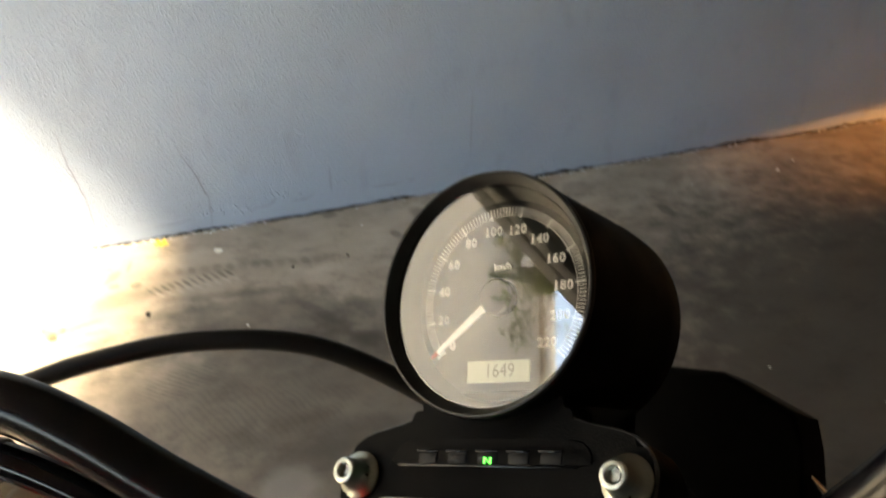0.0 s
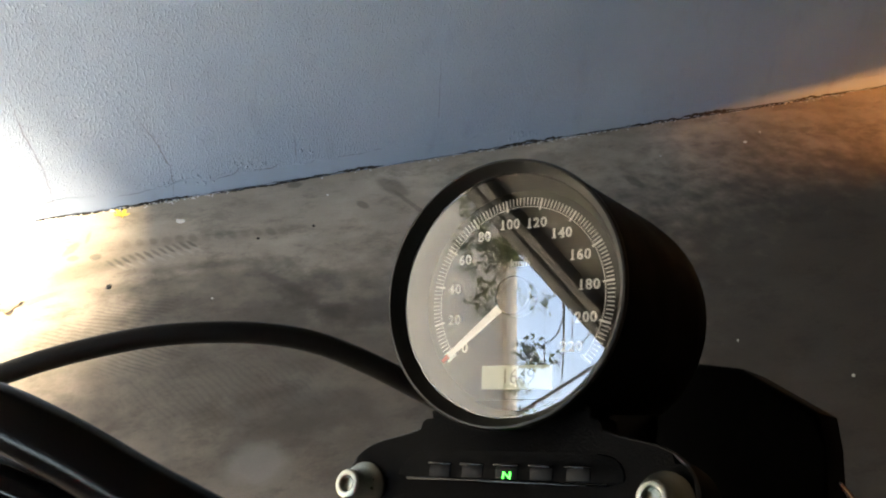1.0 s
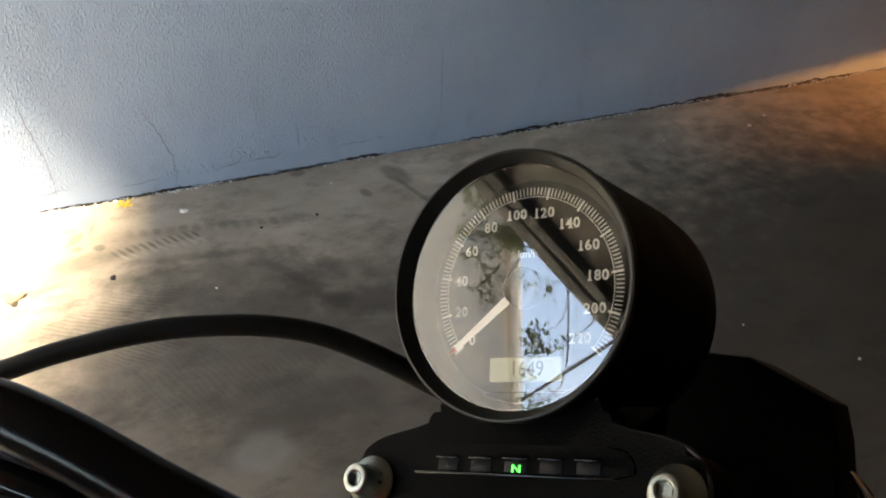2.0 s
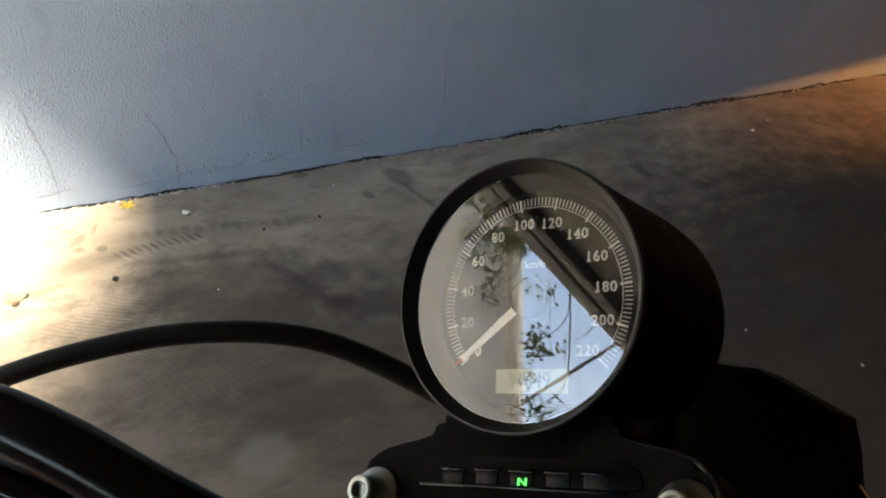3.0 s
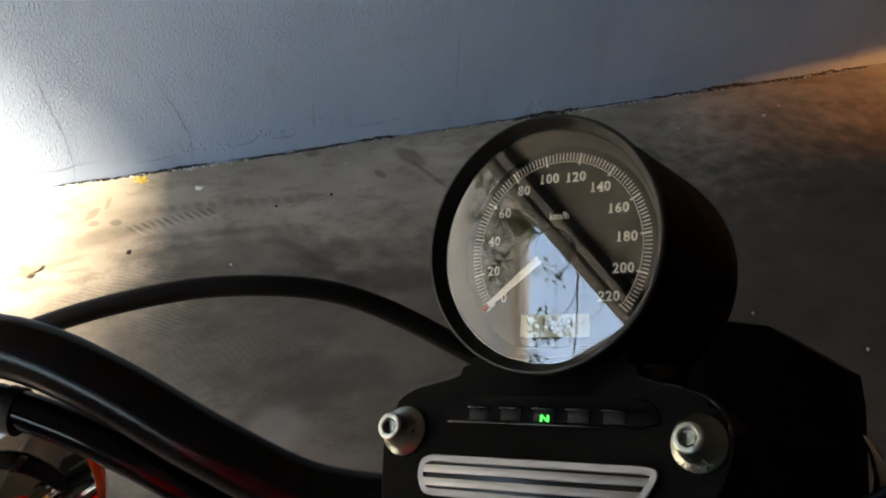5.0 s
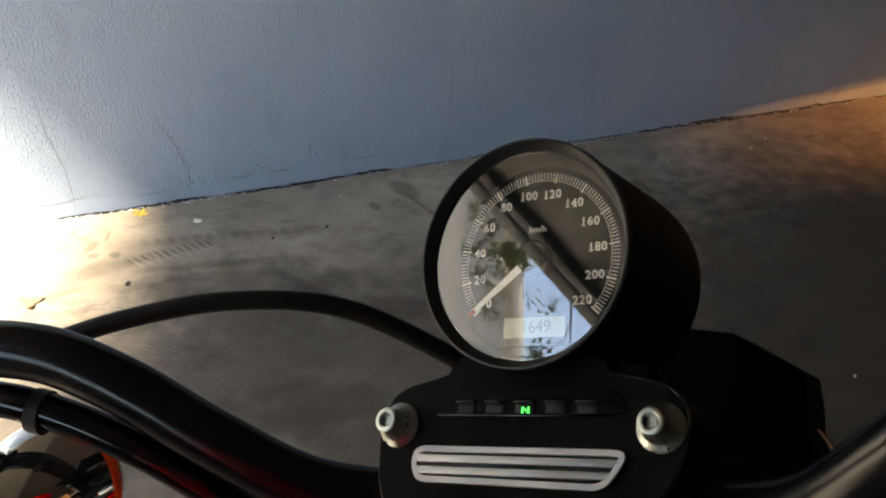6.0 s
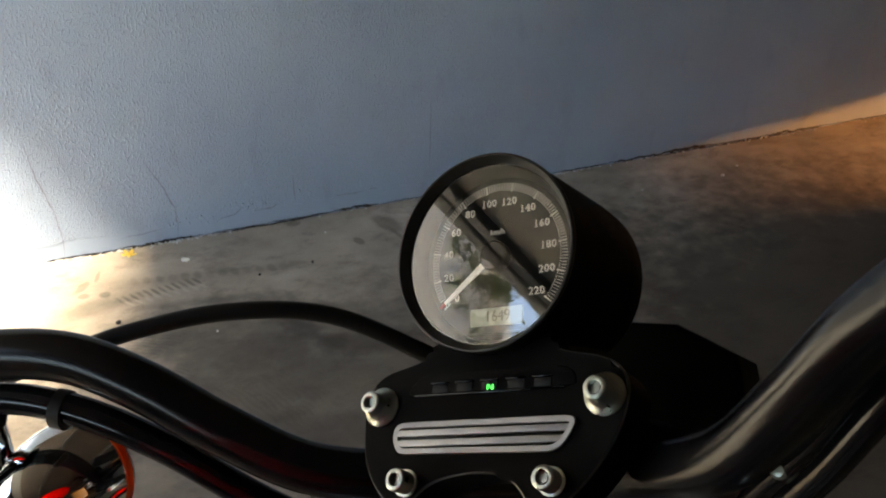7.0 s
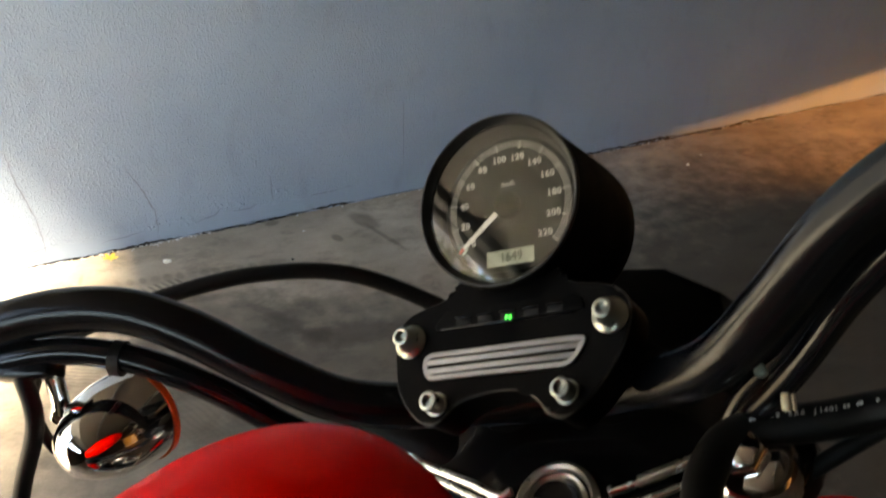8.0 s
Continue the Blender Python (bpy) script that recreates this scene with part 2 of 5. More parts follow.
# ---- materials of the setting ----
def wall_material():
    m = bpy.data.materials.new("blue_grey_stucco")
    m.use_nodes = True
    nt = m.node_tree
    b = nt.nodes["Principled BSDF"]
    b.inputs["Roughness"].default_value = 0.62
    b.inputs["Specular IOR Level"].default_value = 0.25
    tc = nt.nodes.new("ShaderNodeTexCoord")

    def noise_node(scale, detail, stretch=(1, 1, 1), rough=0.5):
        mp = nt.nodes.new("ShaderNodeMapping")
        mp.inputs["Scale"].default_value = stretch
        nt.links.new(tc.outputs["Object"], mp.inputs["Vector"])
        n = nt.nodes.new("ShaderNodeTexNoise")
        n.inputs["Scale"].default_value, n.inputs["Detail"].default_value, n.inputs["Roughness"].default_value = scale, detail, rough
        nt.links.new(mp.outputs[0], n.inputs["Vector"])
        return n

    big, mid, blots = noise_node(2.2, 5), noise_node(14, 5, (1, 1, 0.5)), noise_node(7, 8)
    ramp = nt.nodes.new("ShaderNodeValToRGB")
    ramp.color_ramp.elements[0].position, ramp.color_ramp.elements[0].color = 0.3, (0.27, 0.335, 0.435, 1)
    ramp.color_ramp.elements[1].position, ramp.color_ramp.elements[1].color = 0.72, (0.335, 0.405, 0.51, 1)
    nt.links.new(big.outputs["Fac"], ramp.inputs[0])
    dirt = nt.nodes.new("ShaderNodeMapRange")
    dirt.inputs["From Min"].default_value, dirt.inputs["From Max"].default_value = 0.58, 0.75
    dirt.inputs["To Max"].default_value = 0.20
    nt.links.new(mid.outputs["Fac"], dirt.inputs["Value"])
    mix = nt.nodes.new("ShaderNodeMix")
    mix.data_type = "RGBA"
    mix.inputs["B"].default_value = (0.16, 0.18, 0.23, 1)
    nt.links.new(dirt.outputs[0], mix.inputs["Factor"])
    nt.links.new(ramp.outputs[0], mix.inputs["A"])
    nt.links.new(mix.outputs["Result"], b.inputs["Base Color"])
    # runny roller relief: short upright blobs, broken up by finer grain
    runs, fine = noise_node(185, 3, (1, 1, 0.5), 0.55), noise_node(480, 3)
    sharp = nt.nodes.new("ShaderNodeMapRange")
    sharp.interpolation_type = "SMOOTHSTEP"
    sharp.inputs["From Min"].default_value, sharp.inputs["From Max"].default_value = 0.48, 0.72
    nt.links.new(runs.outputs["Fac"], sharp.inputs["Value"])
    add = nt.nodes.new("ShaderNodeMath")
    add.operation = "MULTIPLY_ADD"
    add.inputs[1].default_value = 0.28
    nt.links.new(fine.outputs["Fac"], add.inputs[0])
    nt.links.new(sharp.outputs[0], add.inputs[2])
    add2 = nt.nodes.new("ShaderNodeMath")
    add2.operation = "MULTIPLY_ADD"
    add2.inputs[1].default_value = 0.9
    nt.links.new(blots.outputs["Fac"], add2.inputs[0])
    nt.links.new(add.outputs[0], add2.inputs[2])
    # the lowest 5 cm were trowelled smooth, with a ragged lap above them
    sepz = nt.nodes.new("ShaderNodeSeparateXYZ")
    nt.links.new(tc.outputs["Object"], sepz.inputs[0])
    lap = nt.nodes.new("ShaderNodeMath")
    lap.operation = "MULTIPLY_ADD"
    lap.inputs[1].default_value = 0.05
    nt.links.new(mid.outputs["Fac"], lap.inputs[0])
    nt.links.new(sepz.outputs["Z"], lap.inputs[2])
    step = nt.nodes.new("ShaderNodeMapRange")
    step.interpolation_type = "SMOOTHSTEP"
    step.inputs["From Min"].default_value, step.inputs["From Max"].default_value = 0.074, 0.082
    nt.links.new(lap.outputs[0], step.inputs["Value"])
    gate_n = nt.nodes.new("ShaderNodeMath")
    gate_n.operation = "MULTIPLY"
    nt.links.new(add2.outputs[0], gate_n.inputs[0])
    nt.links.new(step.outputs[0], gate_n.inputs[1])
    ledge = nt.nodes.new("ShaderNodeMath")
    ledge.operation = "MULTIPLY_ADD"
    ledge.inputs[1].default_value = 0.5
    nt.links.new(step.outputs[0], ledge.inputs[0])
    nt.links.new(gate_n.outputs[0], ledge.inputs[2])
    bump = nt.nodes.new("ShaderNodeBump")
    bump.inputs["Strength"].default_value, bump.inputs["Distance"].default_value = 0.45, 0.0022
    nt.links.new(ledge.outputs[0], bump.inputs["Height"])
    nt.links.new(bump.outputs[0], b.inputs["Normal"])
    return m


def floor_material():
    m = bpy.data.materials.new("stained_and_shaded_concrete")
    m.use_nodes = True
    nt = m.node_tree
    b = nt.nodes["Principled BSDF"]
    b.inputs["Specular IOR Level"].default_value = 0.2
    tc = nt.nodes.new("ShaderNodeTexCoord")

    def noise_node(scale, detail, rough=0.55, stretch=(1, 1, 1), turn=0.0):
        mp = nt.nodes.new("ShaderNodeMapping")
        mp.inputs["Scale"].default_value = stretch
        mp.inputs["Rotation"].default_value = (0, 0, turn)
        nt.links.new(tc.outputs["Object"], mp.inputs["Vector"])
        n = nt.nodes.new("ShaderNodeTexNoise")
        n.inputs["Scale"].default_value, n.inputs["Detail"].default_value, n.inputs["Roughness"].default_value = scale, detail, rough
        nt.links.new(mp.outputs[0], n.inputs["Vector"])
        return n

    big, mid, grain = noise_node(1.6, 8, 0.6), noise_node(5, 8, 0.62, (0.6, 1.2, 1), 0.0), noise_node(160, 4)
    ramp = nt.nodes.new("ShaderNodeValToRGB")
    e = ramp.color_ramp.elements
    e[0].position, e[0].color = 0.25, (0.275, 0.226, 0.176, 1)
    e[1].position, e[1].color = 0.75, (0.470, 0.395, 0.314, 1)
    mid_c = ramp.color_ramp.elements.new(0.5)
    mid_c.color = (0.364, 0.302, 0.238, 1)
    nt.links.new(big.outputs["Fac"], ramp.inputs[0])
    ramp2 = nt.nodes.new("ShaderNodeValToRGB")
    ramp2.color_ramp.elements[0].position, ramp2.color_ramp.elements[0].color = 0.30, (0.68, 0.67, 0.65, 1)
    ramp2.color_ramp.elements[1].position, ramp2.color_ramp.elements[1].color = 0.70, (1.20, 1.19, 1.17, 1)
    nt.links.new(mid.outputs["Fac"], ramp2.inputs[0])
    mul = nt.nodes.new("ShaderNodeMix")
    mul.data_type, mul.blend_type = "RGBA", "MULTIPLY"
    mul.inputs["Factor"].default_value = 1.0
    nt.links.new(ramp.outputs[0], mul.inputs["A"])
    nt.links.new(ramp2.outputs[0], mul.inputs["B"])
    gr = nt.nodes.new("ShaderNodeMapRange")
    gr.inputs["To Min"].default_value, gr.inputs["To Max"].default_value = 0.86, 1.20
    nt.links.new(grain.outputs["Fac"], gr.inputs["Value"])
    sc = nt.nodes.new("ShaderNodeVectorMath")
    sc.operation = "SCALE"
    nt.links.new(mul.outputs["Result"], sc.inputs[0])
    nt.links.new(gr.outputs[0], sc.inputs["Scale"])
    warp = noise_node(16, 4)
    smudge = noise_node(8, 12, 0.74, (0.8, 1.4, 1), 0.4)
    sm = nt.nodes.new("ShaderNodeMapRange")
    sm.inputs["From Min"].default_value, sm.inputs["From Max"].default_value = 0.51, 0.62
    sm.inputs["To Max"].default_value = 0.40
    nt.links.new(smudge.outputs["Fac"], sm.inputs["Value"])
    smx = nt.nodes.new("ShaderNodeMix")
    smx.data_type = "RGBA"
    smx.inputs["B"].default_value = (0.075, 0.064, 0.052, 1)
    nt.links.new(sm.outputs[0], smx.inputs["Factor"])
    nt.links.new(sc.outputs[0], smx.inputs["A"])
    color = smx.outputs["Result"]

    def mask(x, y, rx, ry, angle, soft, wobble):
        """Shape of stains and painted shade: an ellipse with a ragged, soft rim."""
        mp = nt.nodes.new("ShaderNodeMapping")
        mp.vector_type = "TEXTURE"
        mp.inputs["Location"].default_value = (x, y, 0)
        mp.inputs["Rotation"].default_value = (0, 0, angle)
        mp.inputs["Scale"].default_value = (rx, ry, 1)
        nt.links.new(tc.outputs["Object"], mp.inputs["Vector"])
        ln = nt.nodes.new("ShaderNodeVectorMath")
        ln.operation = "LENGTH"
        nt.links.new(mp.outputs[0], ln.inputs[0])
        ad = nt.nodes.new("ShaderNodeMath")
        ad.operation = "MULTIPLY_ADD"
        ad.inputs[1].default_value = wobble
        nt.links.new(warp.outputs["Fac"], ad.inputs[0])
        nt.links.new(ln.outputs["Value"], ad.inputs[2])
        mr = nt.nodes.new("ShaderNodeMapRange")
        mr.interpolation_type = "SMOOTHSTEP"
        mr.inputs["From Min"].default_value, mr.inputs["From Max"].default_value = 1 + wobble * 0.5 - soft, 1 + wobble * 0.5 + soft
        mr.inputs["To Min"].default_value, mr.inputs["To Max"].default_value = 1.0, 0.0
        nt.links.new(ad.outputs[0], mr.inputs["Value"])
        return mp, mr.outputs[0]

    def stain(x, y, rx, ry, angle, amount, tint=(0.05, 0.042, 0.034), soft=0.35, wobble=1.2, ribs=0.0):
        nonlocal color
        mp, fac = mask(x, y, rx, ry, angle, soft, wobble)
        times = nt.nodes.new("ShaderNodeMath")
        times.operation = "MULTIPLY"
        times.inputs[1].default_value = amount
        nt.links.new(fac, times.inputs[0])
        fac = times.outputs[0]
        if ribs:
            sep = nt.nodes.new("ShaderNodeSeparateXYZ")
            nt.links.new(mp.outputs[0], sep.inputs[0])
            sk = nt.nodes.new("ShaderNodeMath")
            sk.operation = "MULTIPLY_ADD"
            sk.inputs[1].default_value = 0.35
            nt.links.new(sep.outputs["Y"], sk.inputs[0])
            wob = nt.nodes.new("ShaderNodeMath")
            wob.operation = "MULTIPLY_ADD"
            wob.inputs[1].default_value = 0.22
            nt.links.new(warp.outputs["Fac"], wob.inputs[0])
            nt.links.new(sep.outputs["X"], wob.inputs[2])
            nt.links.new(wob.outputs[0], sk.inputs[2])
            fr = nt.nodes.new("ShaderNodeMath")
            fr.operation = "MULTIPLY"
            fr.inputs[1].default_value = ribs
            nt.links.new(sk.outputs[0], fr.inputs[0])
            sn = nt.nodes.new("ShaderNodeMath")
            sn.operation = "SINE"
            nt.links.new(fr.outputs[0], sn.inputs[0])
            mr = nt.nodes.new("ShaderNodeMapRange")
            mr.inputs["From Min"].default_value, mr.inputs["From Max"].default_value = 0.0, 0.5
            nt.links.new(sn.outputs[0], mr.inputs["Value"])
            t2 = nt.nodes.new("ShaderNodeMath")
            t2.operation = "MULTIPLY"
            nt.links.new(fac, t2.inputs[0])
            nt.links.new(mr.outputs[0], t2.inputs[1])
            fac = t2.outputs[0]
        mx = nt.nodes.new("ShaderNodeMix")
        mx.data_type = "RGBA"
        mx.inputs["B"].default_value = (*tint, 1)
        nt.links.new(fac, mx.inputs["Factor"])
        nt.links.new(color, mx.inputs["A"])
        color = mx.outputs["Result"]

    # first two: floor shade painted in as broad dark patches, with ragged rims
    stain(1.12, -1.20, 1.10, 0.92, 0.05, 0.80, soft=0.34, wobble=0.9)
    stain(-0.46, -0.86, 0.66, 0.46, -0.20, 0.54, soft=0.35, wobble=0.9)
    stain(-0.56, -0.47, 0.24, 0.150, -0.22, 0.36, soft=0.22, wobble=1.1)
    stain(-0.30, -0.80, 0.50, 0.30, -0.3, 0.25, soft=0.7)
    stain(-0.450, -0.440, 0.075, 0.016, -1.05, 0.42, soft=0.45, wobble=1.4)
    stain(-0.420, -0.520, 0.060, 0.030, -0.9, 0.55, soft=0.45, wobble=1.6)
    stain(-0.360, -0.585, 0.026, 0.030, 0.0, 0.50, (0.062, 0.043, 0.030), soft=0.5)
    stain(-0.27, -0.615, 0.13, 0.045, -0.15, 0.5, soft=0.5)
    stain(-0.64, -0.310, 0.17, 0.014, -0.14, 0.35, soft=0.7, wobble=1.0)
    stain(-0.62, -0.70, 0.30, 0.12, 0.3, 0.22, soft=0.4, wobble=2.6)
    stain(-0.58, -0.92, 0.16, 0.05, 0.25, 0.35, soft=0.6, wobble=1.8)
    stain(-0.154, -0.174, 0.014, 0.024, 0.3, 0.5, wobble=0.6)
    stain(-0.045, -0.110, 0.030, 0.055, 0.35, 0.45)
    stain(-0.020, -0.225, 0.008, 0.085, 0.30, 0.4)
    stain(0.641, -0.294, 0.018, 0.030, 0.2, 0.45)
    stain(0.76, -0.41, 0.030, 0.035, 0.2, 0.35)
    stain(0.45, -0.10, 0.05, 0.04, 0.2, 0.3)
    stain(-0.300, -0.022, 0.020, 0.014, 0.1, 0.5)
    stain(-0.905, -0.150, 0.030, 0.012, 0.9, 0.40)
    stain(-0.860, -0.112, 0.006, 0.026, -0.3, 0.35)
    stain(-0.852, -0.200, 0.014, 0.012, 0.0, 0.50)
    stain(-0.905, -0.190, 0.014, 0.012, 0.0, 0.40)
    stain(-0.880, -0.250, 0.090, 0.030, 0.1, 0.40, soft=0.6)
    # tyre prints: a row of blocks along the wall, slanted strokes beside it
    stain(-0.56, -0.205, 0.26, 0.024, -0.13, 0.25, soft=0.6, wobble=0.8)
    for k in range(13):
        along = k / 12
        stain(-0.775 + 0.385 * along, -0.166 - 0.062 * along, 0.0105, 0.017, 0.10, 0.17 + 0.08 * (k % 3), soft=0.45, wobble=0.9)
    for k in range(12):
        along = k / 11
        stain(-0.822 + 0.200 * along, -0.240 + 0.022 * along, 0.0042, 0.019, 0.48, 0.42 + 0.08 * (k % 3), soft=0.5, wobble=0.8)
    for k in range(9):
        along = k / 8
        stain(-0.800 + 0.190 * along, -0.262 + 0.016 * along, 0.0040, 0.016, 0.62, 0.30, (0.50, 0.44, 0.36), soft=0.5, wobble=0.8)
    stain(-0.80, -0.60, 0.09, 0.045, 0.2, 0.3, wobble=1.0, ribs=40)
    stain(-0.86, -0.47, 0.16, 0.06, 0.3, 0.25, wobble=2.0, ribs=60)
    stain(-0.66, -0.76, 0.20, 0.10, -0.2, 0.15, wobble=2.2, ribs=70)
    stain(-0.55, -0.86, 0.20, 0.06, -0.3, 0.35)
    stain(-0.64, -0.98, 0.06, 0.05, 0.0, 0.35, (0.36, 0.33, 0.29))
    stain(-1.03, -0.335, 0.09, 0.012, 0.2, 0.35)
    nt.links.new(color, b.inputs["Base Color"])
    rr = nt.nodes.new("ShaderNodeMapRange")
    rr.inputs["To Min"].default_value, rr.inputs["To Max"].default_value = 0.38, 0.62
    nt.links.new(mid.outputs["Fac"], rr.inputs["Value"])
    nt.links.new(rr.outputs[0], b.inputs["Roughness"])
    # trowel ripples
    wave = nt.nodes.new("ShaderNodeTexWave")
    wave.inputs["Scale"].default_value, wave.inputs["Distortion"].default_value = 22, 5
    wave.inputs["Detail"].default_value, wave.inputs["Detail Scale"].default_value = 3, 2.5
    mp = nt.nodes.new("ShaderNodeMapping")
    mp.inputs["Rotation"].default_value = (0, 0, 0.9)
    nt.links.new(tc.outputs["Object"], mp.inputs["Vector"])
    nt.links.new(mp.outputs[0], wave.inputs["Vector"])
    h = nt.nodes.new("ShaderNodeMath")
    h.operation = "MULTIPLY_ADD"
    h.inputs[1].default_value = 0.08
    nt.links.new(wave.outputs["Fac"], h.inputs[0])
    nt.links.new(grain.outputs["Fac"], h.inputs[2])
    bump = nt.nodes.new("ShaderNodeBump")
    bump.inputs["Strength"].default_value, bump.inputs["Distance"].default_value = 0.3, 0.0015
    nt.links.new(h.outputs[0], bump.inputs["Height"])
    nt.links.new(bump.outputs[0], b.inputs["Normal"])
    return m


WALL = wall_material()
FLOOR = floor_material()
PLASTER = material("cream_plaster", (0.31, 0.302, 0.29), 0.8, grain=0.3, scale=60, tone=0.12, tone_scale=1.2)
EARTH = material("dry_pale_ground", (0.31, 0.29, 0.255), 0.9, grain=0.5, scale=30, tone=0.25, tone_scale=1.5)
SHEET = material("grey_soffit_paint", (0.100, 0.098, 0.096), 0.6, grain=0.2, scale=50, tone=0.1, tone_scale=3)
STEEL_DARK = material("dark_painted_steel", (0.05, 0.05, 0.052), 0.5, grain=0.15, scale=90, tone=0.15, tone_scale=8)
BOARDS = material("dark_ceiling_boards", (0.05, 0.04, 0.032), 0.8, grain=0.3, scale=40, tone=0.25, tone_scale=4)
DULL = material("dull_brown_render", (0.06, 0.054, 0.048), 0.85, grain=0.3, scale=60, tone=0.2, tone_scale=3)
ADDED_PANEL = material("brown_panel_paint", (0.07, 0.045, 0.03), 0.55, grain=0.2, scale=60, tone=0.15, tone_scale=5)
CREVICE = material("dark_joint_dirt", (0.022, 0.019, 0.017), 0.9, grain=0.5, scale=300, tone=0.3, tone_scale=60)
CRUMB = material("plaster_crumbs", (0.62, 0.59, 0.54), 0.9, grain=0.4, scale=250, tone=0.3, tone_scale=80)
BARK = material("grey_brown_bark", (0.12, 0.09, 0.065), 0.9, grain=0.6, scale=120, tone=0.25, tone_scale=20)
LEAF = material("green_leaf", (0.065, 0.078, 0.022), 0.65, spec=0.12, tone=0.35, tone_scale=9)

# ---- the setting ----
# the painted wall runs along WAY; OUT points from it to the bike
WAY, OUT = Vector((0.9324, 0.3615, 0)), Vector((0.3615, -0.9324, 0))
FOOT = Vector((0, 2.466, 0))
WALL_AT = Matrix(((WAY.x, -OUT.x, 0, FOOT.x), (WAY.y, -OUT.y, 0, FOOT.y), (0, 0, 1, 0), (0, 0, 0, 1)))  # x along, y into the wall

ground = part("ground", box(-600, 600, -600, 600, -1.0, -0.012), EARTH, None)
tagged(ground, "pale dry ground outside the carport", "ground", kind="structure")
bm = box(-2.15, 3.4, -6.2, 0.0, -0.3, 0.0)
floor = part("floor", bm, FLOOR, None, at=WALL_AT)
tagged(floor, "smooth beige concrete floor with stains, tyre marks and painted shade", "floor", kind="structure")
wall = part("wall_north", box(-1.85, 6.6, 0.0, 0.2, -0.3, 2.6), WALL, None, at=WALL_AT)
tagged(wall, "blue-grey painted stucco wall with cracks at its foot", "wall", kind="structure")

# roof: a sheet with beams along its open edge
EDGE = Vector((0.18, -0.9837, 0)).normalized()
ROOF_AT = Matrix(((-EDGE.y, -EDGE.x, 0, -1.757), (EDGE.x, -EDGE.y, 0, 0.137), (0, 0, 1, 2.15), (0, 0, 0, 1)))  # x away from the open edge, y towards the wall
roof = part("ceiling", box(0.75, 9.5, -4.2, 3.3, 0.0, 0.05), BOARDS, None, at=ROOF_AT)
tagged(roof, "dark brown boarded ceiling of the carport", "ceiling", kind="structure")
soffit = part("soffit", box(0.0, 0.749, -4.2, 3.3, -0.01, 0.05), SHEET, None, at=ROOF_AT)
tagged(soffit, "grey painted soffit along the open edge", "ceiling", kind="structure")
for i, (x0, x1) in enumerate(((0.0, 0.055), (0.072, 0.118), (1.6, 1.68), (2.9, 2.98), (4.2, 4.28))):
    beam = part("roof_beam", box(x0, x1, -4.2, 3.2, -0.04 if i < 2 else -0.10, -0.011 if i < 2 else -0.002, 0.004), STEEL_DARK, None, at=ROOF_AT)
    tagged(beam, "dark steel roof beam under the sheet", "beam", "roof beams", "structure")
# unseen walls added to hold light back, dark so that little bounces
back = part("added_wall_south", box(0.0, 9.5, -4.4, -4.2, -2.4, 0.05), DULL, None, at=ROOF_AT)
tagged(back, "unseen dull brown wall, added to close off light at the back", "wall", kind="structure")
# the opening gives the handlebar its sky highlight; the hood stops the sun
bm = join(box(0.0, 0.15, -4.2, -2.3, -2.4, -0.0405), box(0.0, 0.15, -0.56, -0.46, -2.4, -0.0405), box(0.0, 0.15, -2.3, -0.56, -2.4, -0.88), box(0.0, 0.15, -2.3, -0.56, -0.40, -0.0405), box(-0.38, -0.0005, -2.45, -0.50, -0.40, -0.35))
west = part("added_wall_west", bm, DULL, None, at=ROOF_AT)
tagged(west, "unseen dull brown side wall with a hooded opening, added to shape the light", "wall", kind="structure")

# unseen gate added at the closed side; its gap over the floor shapes the warm light
gate = thing("gate", WALL_AT @ Vector((3.0, 0, 0)), "unseen brown barrier, added so the gap below it shapes the warm light", "gate")
part("panel", box(2.85, 2.89, -6.2, -0.002, 0.188, 2.14, 0.004), ADDED_PANEL, gate, at=WALL_AT)
part("gap_side_stop", box(2.86, 2.88, -6.2, -0.74, 0.0, 0.187, 0.002), ADDED_PANEL, gate, at=WALL_AT)
for y in (-6.1, -4.1, -2.1, -0.1):
    part("post", box(2.892, 2.95, y - 0.03, y + 0.03, 0.0, 2.14, 0.004), ADDED_PANEL, gate, at=WALL_AT)
side = part("added_wall_east", box(15.4, 15.6, -10.0, 2.0, -0.3, 2.6), DULL, None, at=WALL_AT)
tagged(side, "unseen dull brown wall, added beyond the gate", "wall", kind="structure")

# made-up warm source out of view, added for the orange light at the right
warm_data = bpy.data.lights.new("added_warm_light", "AREA")
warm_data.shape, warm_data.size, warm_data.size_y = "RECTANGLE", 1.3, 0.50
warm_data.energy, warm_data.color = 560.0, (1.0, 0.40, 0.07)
added_warm_light = new("added_warm_light", warm_data)
added_warm_light.matrix_world = look(WALL_AT @ Vector((14.0, -2.6, 1.43)), WALL_AT @ Vector((1.6, -0.5, 0.0)))
fitting = part("added_lamp_body", join(box(14.10, 14.20, -3.3, -1.9, 1.15, 1.75, 0.01), box(14.12, 14.18, -2.63, -2.57, -0.012, 1.16)), STEEL_DARK, None, at=WALL_AT)
tagged(fitting, "unseen lamp body on a post, added for the made-up warm light", "lamp")

# the neighbour's house, seen in the gauge glass
HOUSE_WAY = Vector((0.8368, 0.5475, 0)).normalized()
house_at = Matrix(((HOUSE_WAY.x, -HOUSE_WAY.y, 0, -9.353), (HOUSE_WAY.y, HOUSE_WAY.x, 0, -1.127), (0, 0, 1, 0), (0, 0, 0, 1)))
house = thing("house", Vector((-9.35, -1.13, 0)), "plain cream plastered house with a flat top", "house")
